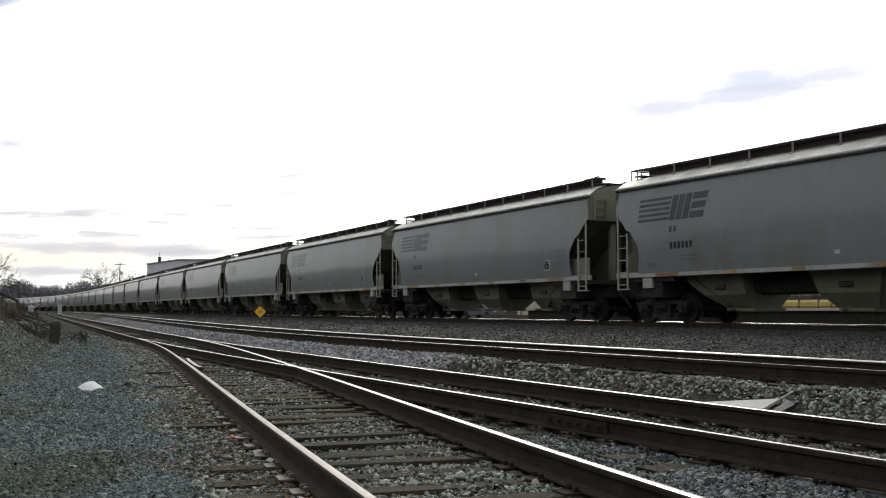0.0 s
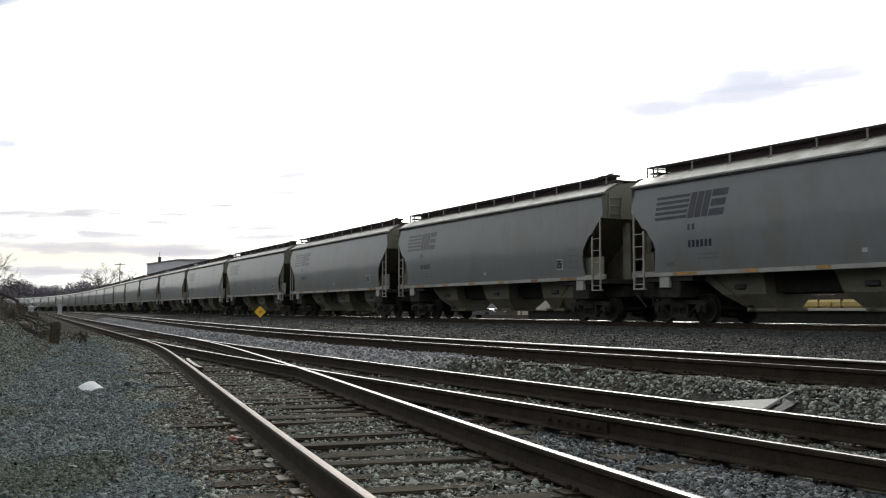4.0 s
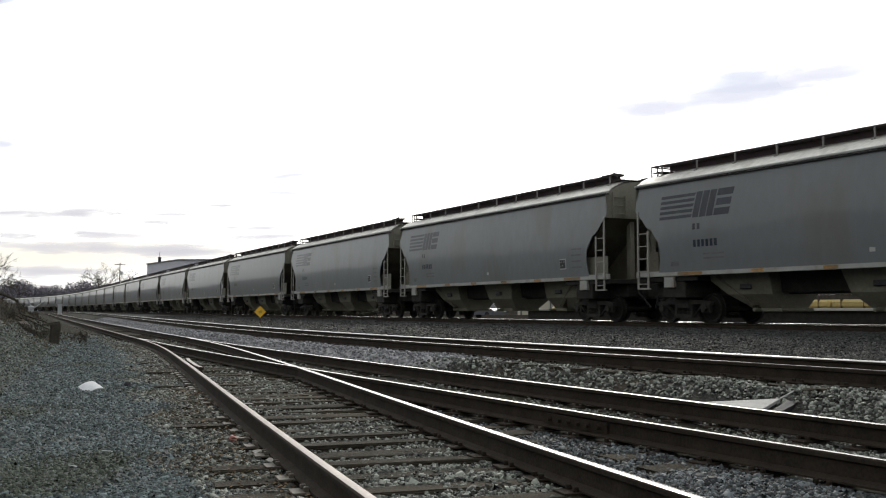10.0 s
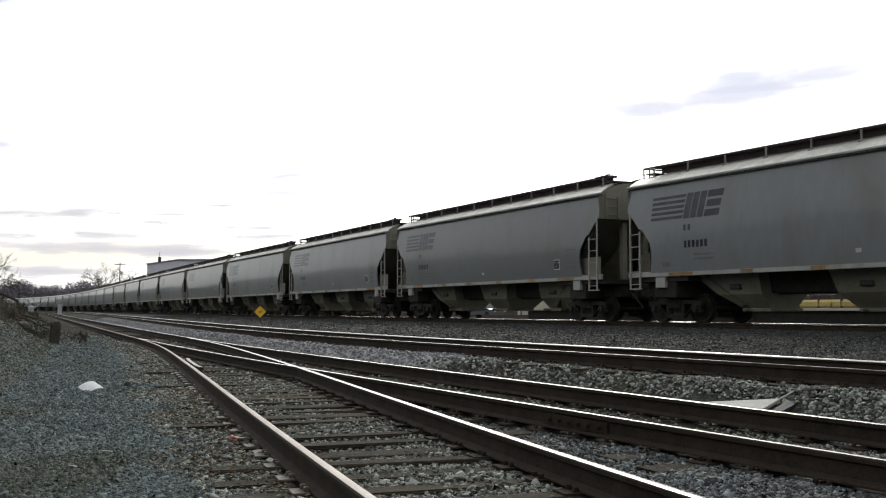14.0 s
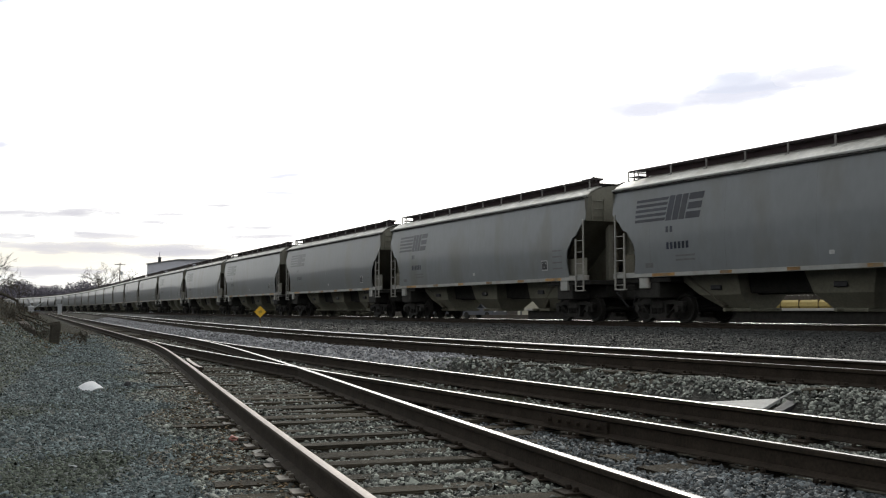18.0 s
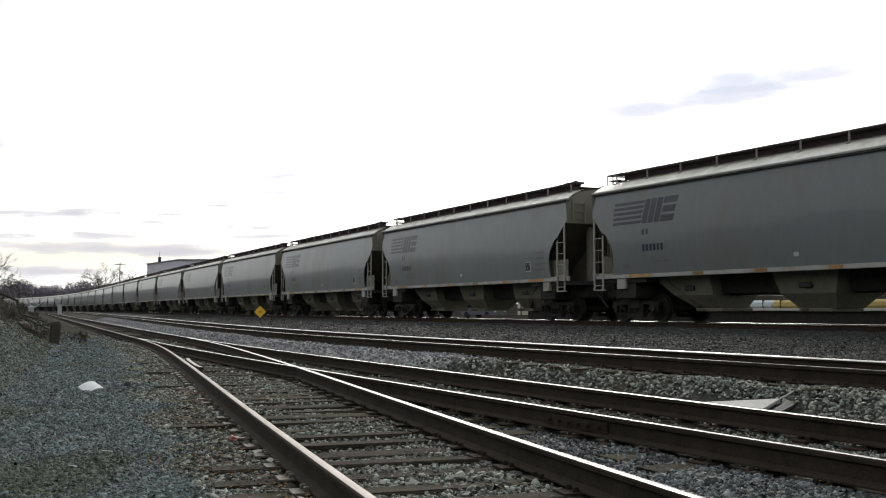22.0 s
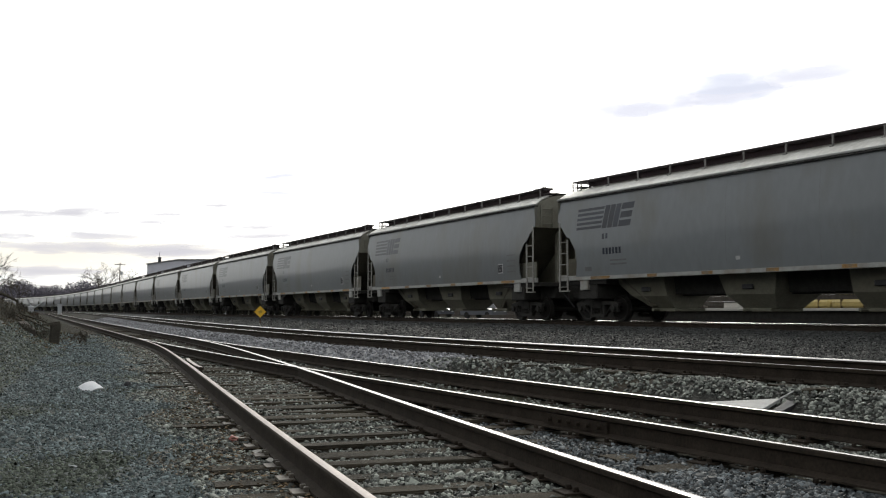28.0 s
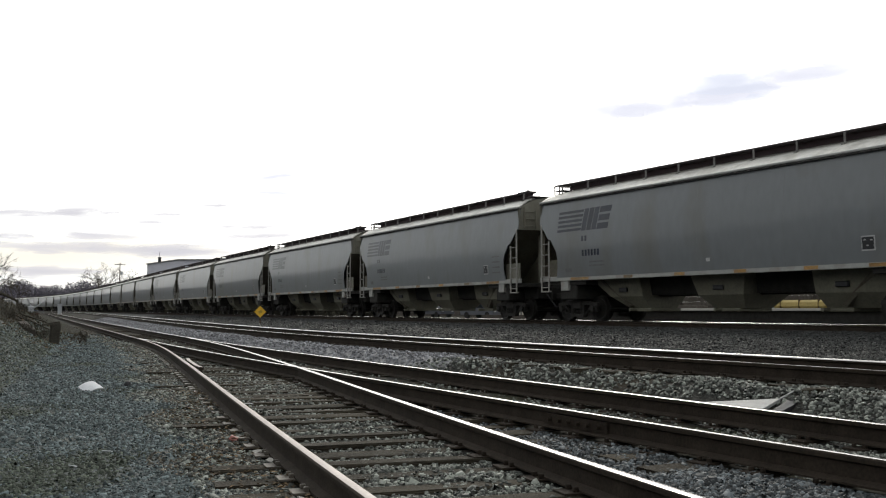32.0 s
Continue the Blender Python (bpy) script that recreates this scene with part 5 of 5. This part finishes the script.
def utility_pole(at, h):
    t = thing("utility_pole", "wooden utility pole with a crossarm", "utility pole", at=at)
    part("pole", rod((0, 0, -0.5), (0, 0, h), 0.16, None, 9, 0.11), M["old_wood"], t)
    part("crossarm", box(-1.3, 1.3, -0.06, 0.06, h - 0.6, h - 0.45, 0.01), M["old_wood"], t)
    for x in (-1.2, -0.5, 0.5, 1.2):
        part("insulator", rod((x, 0, h - 0.45), (x, 0, h - 0.2), 0.06, None, 7), M["galvanised"], t)
    part("transformer", rod((0.45, 0, h - 3.2), (0.45, 0, h - 2.2), 0.28, None, 10), M["galvanised"], t)


utility_pole(pose(*at_view(212, 255), 0, 0, -10), 12.6)


def blue_shed():
    x, y, z = at_view(40, 430, 0.0)
    t = thing("blue_shed", "low blue-grey metal shed by the far curve", "shed", at=pose(x, y, z, 0, 0, -20))
    part("wall", box(-7, 7, -3, 3, 0, 4.6, 0.05), M["blue_panel"], t)
    part("roof", box(-7.2, 7.2, -3.2, 3.2, 4.6, 4.9, 0.05), M["cladding"], t)
    for x in (-4, 0, 4):
        part("door", box(x - 1.2, x + 1.2, -3.06, -3.005, 0, 3.2), M["cladding"], t)


blue_shed()


def loading_platform():
    """A long pale-edged platform beyond the main line, with covered goods."""
    t = thing("loading_platform", "long low loading platform with a pale deck edge", "platform", at=pose(33.0, 36.0, 0.15, 0, 0, 0))
    part("deck", box(-1.0, 1.4, -12, 16, 0.80, 0.91, 0.01), M["concrete"], t)
    part("base", box(-0.85, 1.3, -11.9, 15.9, -0.1, 0.80), M["truck_steel"], t, "dark base")
    for k, (y0, y1) in enumerate(((-9.8, -6.5), (-6.4, -3.3), (-11.8, -9.9), (-3.2, -1.6))):
        c = thing("covered_bundle", "pale blue wrapped bundle on the platform" if k == 3 else "yellow wrapped bundle on the platform", "bundle", "bundles on the platform", at=pose(33.1, 36 + (y0 + y1) / 2, 1.06))
        ln = (y1 - y0) / 2
        bm = box(-0.55, 0.55, -ln, ln, 0, 0.35, 0.10)
        part("cover", bm, M["pale_cover" if k == 3 else "yellow_cover"], c)
        n = max(2, int(ln * 2))
        for i in range(n):
            yy = -ln + 2 * ln * (i + 0.5) / n
            part("strap", box(-0.57, 0.57, yy - 0.015, yy + 0.015, 0.01, 0.362), M["dry_leaf"], c)
    c = thing("pale_crate", "low pale crate with a wooden lid on the platform", "crate", at=pose(33.0, 35.2, 1.06))
    part("body", box(-0.4, 0.4, -0.5, 0.5, 0, 0.26, 0.02), M["concrete"], c)
    part("lid", box(-0.42, 0.42, -0.52, 0.52, 0.26, 0.29, 0.01), M["old_wood"], c)
    c = thing("timber_stack", "short stack of brown timber on the platform", "timber", at=pose(33.0, 38.5, 1.06))
    for k in range(5):
        part("timber", box(-0.4 + 0.16 * k, -0.26 + 0.16 * k, -0.9, 0.9, 0, 0.12 + 0.03 * (k % 2), 0.01), M["old_wood"], c)
    c = thing("sand_heap", "small yellow heap on the platform", "heap", at=pose(33.0, 49.3, 1.06))
    bm = bmesh.new()
    bmesh.ops.create_cone(bm, segments=12, radius1=0.75, radius2=0.3, depth=0.4, cap_ends=True, matrix=Matrix.Translation((0, 0, 0.2)))
    part("heap", bm, M["yellow_cover"], c)
    c = thing("yellow_crate", "small pale yellow crate on the platform", "crate", at=pose(33.0, 47.1, 1.06))
    part("body", box(-0.35, 0.35, -0.4, 0.4, 0, 0.3, 0.03), M["yellow_panel"], c)
    part("lid", box(-0.37, 0.37, -0.42, 0.42, 0.3, 0.33, 0.01), M["old_wood"], c)


loading_platform()


def tie_wall(x, y0, y1, top, courses):
    t = thing("tie_wall", "low dark retaining wall of old timber ties", "wall", "timber walls", at=pose(x, 0, 0))
    n = int((y1 - y0) / 2.6)
    h = (top - 0.1) / courses
    for k in range(courses):
        for i in range(n):
            a = y0 + i * 2.6 + (1.3 if k % 2 else 0)
            part("timber", TIMBER, None, t).matrix_world = pose(x + 0.02 * ((i * 7 + k * 3) % 5 - 2), a + 1.3, 0.1 + h * (k + 0.5), 0, 0, 0) @ Matrix.Diagonal((1, 1, h / 0.25, 1))


TIMBER = mesh_of("timber", box(-0.12, 0.12, -1.28, 1.28, -0.122, 0.122, 0.015))
TIMBER.materials.append(M["old_wood"])
tie_wall(36.8, 20, 54, 1.95, 7)
tie_wall(54.0, 56, 190, 1.6, 6)


def yellow_shed():
    t = thing("yellow_shed", "pale yellow panelled storage shed beyond the line", "shed", at=pose(41.0, 30.0, 0.15))
    for k in range(6):
        y = 6.6 - k * 2.4
        part("wall_panel", box(0.0, 0.08, y - 2.33, y, 0.2, 5.2, 0.02), M["yellow_panel"], t)
        part("post", box(-0.1, 0.1, y + 0.01, y + 0.06, 0, 5.4), M["dim_ink"], t, "dark upright post")
    part("core", box(0.1, 6, -7.6, 6.6, 0, 5.2), M["dim_ink"], t)
    part("roof", box(-0.5, 6.5, -8.2, 7.0, 5.4, 5.65, 0.02), M["walkway"], t, "dark roof")


yellow_shed()


def parked_car(at, tall=1.5):
    c = thing("parked_car", "small pale parked car beyond the line", "car", "cars in the yard", at=at)
    body = ((-2.1, 0.35), (2.1, 0.35), (2.15, 0.75), (1.3, 0.92), (-1.9, 0.95), (-2.15, 0.8))
    part("body", prism(body, -0.85, 0.85), M["car_body"], c)
    part("cabin", prism(((-1.7, 0.94), (1.0, 0.92), (0.35, tall), (-1.2, tall)), -0.76, 0.76), M["car_body"], c)
    for s in (-1, 1):
        part("side_window", prism(((-1.4, 0.98), (0.75, 0.97), (0.3, tall - 0.08), (-1.1, tall - 0.08)), s * 0.765, s * 0.772), M["dark_glass"], c)
    part("windscreen", prism(((0.95, 0.96), (1.01, 0.96), (0.44, tall - 0.06), (0.40, tall - 0.06)), -0.68, 0.68), M["dark_glass"], c)
    for x in (-1.3, 1.35):
        for s in (-1, 1):
            w = part("wheel", rod((x, s * 0.62, 0.31), (x, s * 0.86, 0.31), 0.31, None, 16), M["rubber"], c)
            part("rim", rod((x, s * 0.86, 0.31), (x, s * 0.88, 0.31), 0.19, None, 10), M["truck_steel"], w)
    for s in (-1, 1):
        part("headlight", box(2.08, 2.16, s * 0.62 - 0.15, s * 0.62 + 0.15, 0.62, 0.76, 0.02), M["white_paint"], c)
    return c


car_one = parked_car(pose(*at_view(855, 92, 0.2), 0, 0, -75))


def beige_shed():
    t = thing("beige_shed", "low beige metal shed beyond the line", "shed", at=pose(*at_view(972, 90, 0.1), 0, 0, -27))
    part("wall", box(-2.6, 2.6, 0, 3.0, 0, 2.6, 0.03), M["beige_panel"], t)
    part("roof", box(-2.8, 2.8, -0.2, 3.2, 2.6, 2.75, 0.02), M["dim_ink"], t, "dark flat roof")
    for x in (-2.5, 0.1, 2.5):
        part("post", box(x - 0.07, x + 0.07, -0.08, -0.002, 0, 2.6), M["dim_ink"], t, "dark upright post")


M["beige_panel"] = mat("beige_panel", (0.46, 0.43, 0.34), 0.7, 0.0, var=0.12, scale=1, fine=14, bump=0.05, depth=0.004)
beige_shed()
copy_thing(car_one, pose(*at_view(770, 105, 0.2), 0, 0, -80))
t = thing("timber_barrier", "low weathered timber barrier beyond the line", "barrier", at=pose(*at_view(905, 80, 0.15), 0, 0, -60))
part("barrier", prism(((-2.6, 0), (2.6, 0), (2.6, 0.45), (-2.6, 0.45)), -0.2, 0.2), M["old_wood"], t)


# ---------------------------------------------------------------- drifting clouds, far off
def cloud_material(name, colour, strength, scale, stretch, seed, soft, hold, cover):
    m = bpy.data.materials.new(name)
    m.use_nodes = True
    n, l = m.node_tree.nodes, m.node_tree.links
    n.clear()
    out = n.new("ShaderNodeOutputMaterial")
    mix = n.new("ShaderNodeMixShader")
    clear, glow = n.new("ShaderNodeBsdfTransparent"), n.new("ShaderNodeEmission")
    glow.inputs["Color"].default_value, glow.inputs["Strength"].default_value = (*colour, 1), 1.0
    tc = n.new("ShaderNodeTexCoord")
    mp = n.new("ShaderNodeMapping")
    mp.inputs["Location"].default_value = (seed, seed * 1.7, 0)
    mp.inputs["Scale"].default_value = stretch
    noise_tex = n.new("ShaderNodeTexNoise")
    noise_tex.inputs["Scale"].default_value, noise_tex.inputs["Detail"].default_value = scale, 8
    l.new(tc.outputs["Generated"], mp.inputs[0])
    l.new(mp.outputs[0], noise_tex.inputs["Vector"])
    ctr = n.new("ShaderNodeVectorMath")
    ctr.operation = "SUBTRACT"
    ctr.inputs[1].default_value = (0.5, 0.5, 0.0)
    l.new(tc.outputs["Generated"], ctr.inputs[0])
    flat = n.new("ShaderNodeVectorMath")
    flat.operation = "MULTIPLY"
    flat.inputs[1].default_value = (2, 2, 0)
    l.new(ctr.outputs[0], flat.inputs[0])
    ln = n.new("ShaderNodeVectorMath")
    ln.operation = "LENGTH"
    l.new(flat.outputs[0], ln.inputs[0])
    edge = n.new("ShaderNodeMapRange")
    edge.interpolation_type = "SMOOTHSTEP"
    edge.inputs["From Min"].default_value, edge.inputs["From Max"].default_value = 0.0, 1.0
    edge.inputs["To Min"].default_value, edge.inputs["To Max"].default_value = cover, -0.85
    l.new(ln.outputs["Value"], edge.inputs["Value"])
    add = n.new("ShaderNodeMath")
    wide = n.new("ShaderNodeMapRange")
    wide.inputs["From Min"].default_value, wide.inputs["From Max"].default_value = 0.3, 0.7
    l.new(noise_tex.outputs[0], wide.inputs["Value"])
    l.new(wide.outputs[0], add.inputs[0])
    l.new(edge.outputs[0], add.inputs[1])
    cut = n.new("ShaderNodeMapRange")
    cut.interpolation_type = "SMOOTHSTEP"
    cut.inputs["From Min"].default_value, cut.inputs["From Max"].default_value = 0.26, 0.26 + soft * 4.5
    l.new(add.outputs[0], cut.inputs["Value"])
    thin = n.new("ShaderNodeMath")           # even thin edges hold back much of the bright sky
    thin.operation = "POWER"
    thin.inputs[1].default_value = hold
    l.new(cut.outputs[0], thin.inputs[0])
    gain = n.new("ShaderNodeMath")
    gain.operation = "MULTIPLY"
    gain.inputs[1].default_value = strength
    l.new(thin.outputs[0], gain.inputs[0])
    l.new(gain.outputs[0], mix.inputs[0])
    l.new(clear.outputs[0], mix.inputs[1])
    l.new(glow.outputs[0], mix.inputs[2])
    l.new(mix.outputs[0], out.inputs[0])
    return m


CLOUDS = []


def cloud(px, py, w, h, colour, strength, drift, seed, scale=2.2, soft=0.16, roll=0.0, label="thin grey-violet cloud drifting over a white sky", dist=3300.0, thin=0.38, cover=0.36):
    """A far bank of cloud, as a gently bowed sheet that drifts as one piece."""
    across, up = (px - 784) / 1800 * dist, (441 - py) / 1800 * dist
    hw, hh = 1.35 * w / 1800 * dist / 2, 1.5 * h / 1800 * dist / 2
    verts = [(u * hw, v * hh, -30 * (u * u + v * v)) for v in np.linspace(-1, 1, 7) for u in np.linspace(-1, 1, 9)]
    faces = [(r * 9 + c, r * 9 + c + 1, r * 9 + c + 10, r * 9 + c + 9) for r in range(6) for c in range(8)]
    me = raw("cloud", verts, faces, True)
    me.materials.append(cloud_material("cloud", colour, strength, scale, (max(1.0, w / h / 7), 1, 1), seed, soft, thin, cover))
    ob = tagged(new("cloud", me), label, "cloud", "drifting clouds", "structure")
    a = EYE @ pose(across, up, -dist, 0, 0, roll)
    b = EYE @ pose(across + drift[0] / 1800 * dist, up - drift[1] / 1800 * dist, -dist, 0, 0, roll)
    ob.matrix_world = a
    CLOUDS.append((ob, a, b))


VIOLET, GREY, CREAM = (0.77, 0.77, 0.88), (0.65, 0.63, 0.69), (0.98, 0.91, 0.80)
RIFT = (0.45, 0.48, 0.66)
HIGH = dict(thin=0.2, cover=0.55)
cloud(1325, 148, 280, 92, (0.71, 0.73, 0.86), 0.97, (-44, 6), 3.1, 3.4, 0.26, 6, **HIGH)
cloud(1285, 174, 400, 56, VIOLET, 0.95, (-48, 5), 15.3, 3.0, 0.26, 9, **HIGH)
cloud(1455, 132, 310, 46, VIOLET, 0.97, (-34, -2), 41.3, 2.6, 0.24, 9, **HIGH)
cloud(1145, 190, 220, 58, VIOLET, 0.94, (-54, 4), 4.6, 2.6, 0.26, 4, **HIGH)
cloud(90, 381, 380, 22, GREY, 0.95, (-14, -2), 7.7, 2.6, 0.2, 0)
cloud(140, 375, 140, 22, GREY, 0.92, (-14, -2), 8.9, 2.2, 0.2, 2)
cloud(200, 415, 220, 22, GREY, 0.92, (-16, 3), 2.2, 2.6, 0.2, -3)
cloud(20, 418, 190, 17, GREY, 0.92, (-14, 0), 9.4, 2.6, 0.2, -2)
cloud(215, 441, 540, 36, GREY, 0.9, (-10, 0), 11.8, 3.0, 0.22, -1)
cloud(70, 438, 320, 26, GREY, 0.9, (-10, 0), 12.6, 3.0, 0.22, -2)
cloud(330, 447, 260, 22, GREY, 0.88, (-10, 0), 34.6, 2.6, 0.22, 0)
cloud(90, 481, 340, 26, GREY, 0.94, (-8, 0), 13.1, 2.6, 0.2, 0)
cloud(470, 404, 280, 13, GREY, 0.92, (-12, -2), 14.2, 2.6, 0.2, 0)
cloud(470, 421, 220, 18, GREY, 0.88, (-10, -2), 16.9, 2.6, 0.22, 2)
cloud(390, 364, 95, 11, GREY, 0.94, (-14, 0), 18.3, 2.0, 0.2, 0)
cloud(285, 394, 140, 13, GREY, 0.88, (-14, 0), 19.7, 2.2, 0.22, -2)
cloud(330, 380, 200, 12, GREY, 0.86, (-14, 0), 35.9, 2.4, 0.22, -1)
cloud(520, 312, 210, 17, VIOLET, 0.95, (-30, 2), 21.5, 2.2, 0.2, 4)
cloud(515, 343, 190, 16, VIOLET, 0.94, (-26, 0), 22.8, 2.2, 0.2, 0)
cloud(12, 252, 80, 24, VIOLET, 0.96, (-40, 2), 24.4, 2.0, 0.2, 0)
cloud(10, 0, 170, 28, RIFT, 0.95, (-34, -7), 27.9, 2.0, 0.18, 6, "blue-grey rift in the white cloud cover", cover=0.45)
cloud(150, 455, 820, 110, CREAM, 0.95, (-4, 0), 30.1, 1.2, 0.25, 0, "pale cream cloud low over the horizon", 3350.0, cover=0.5)


motions()
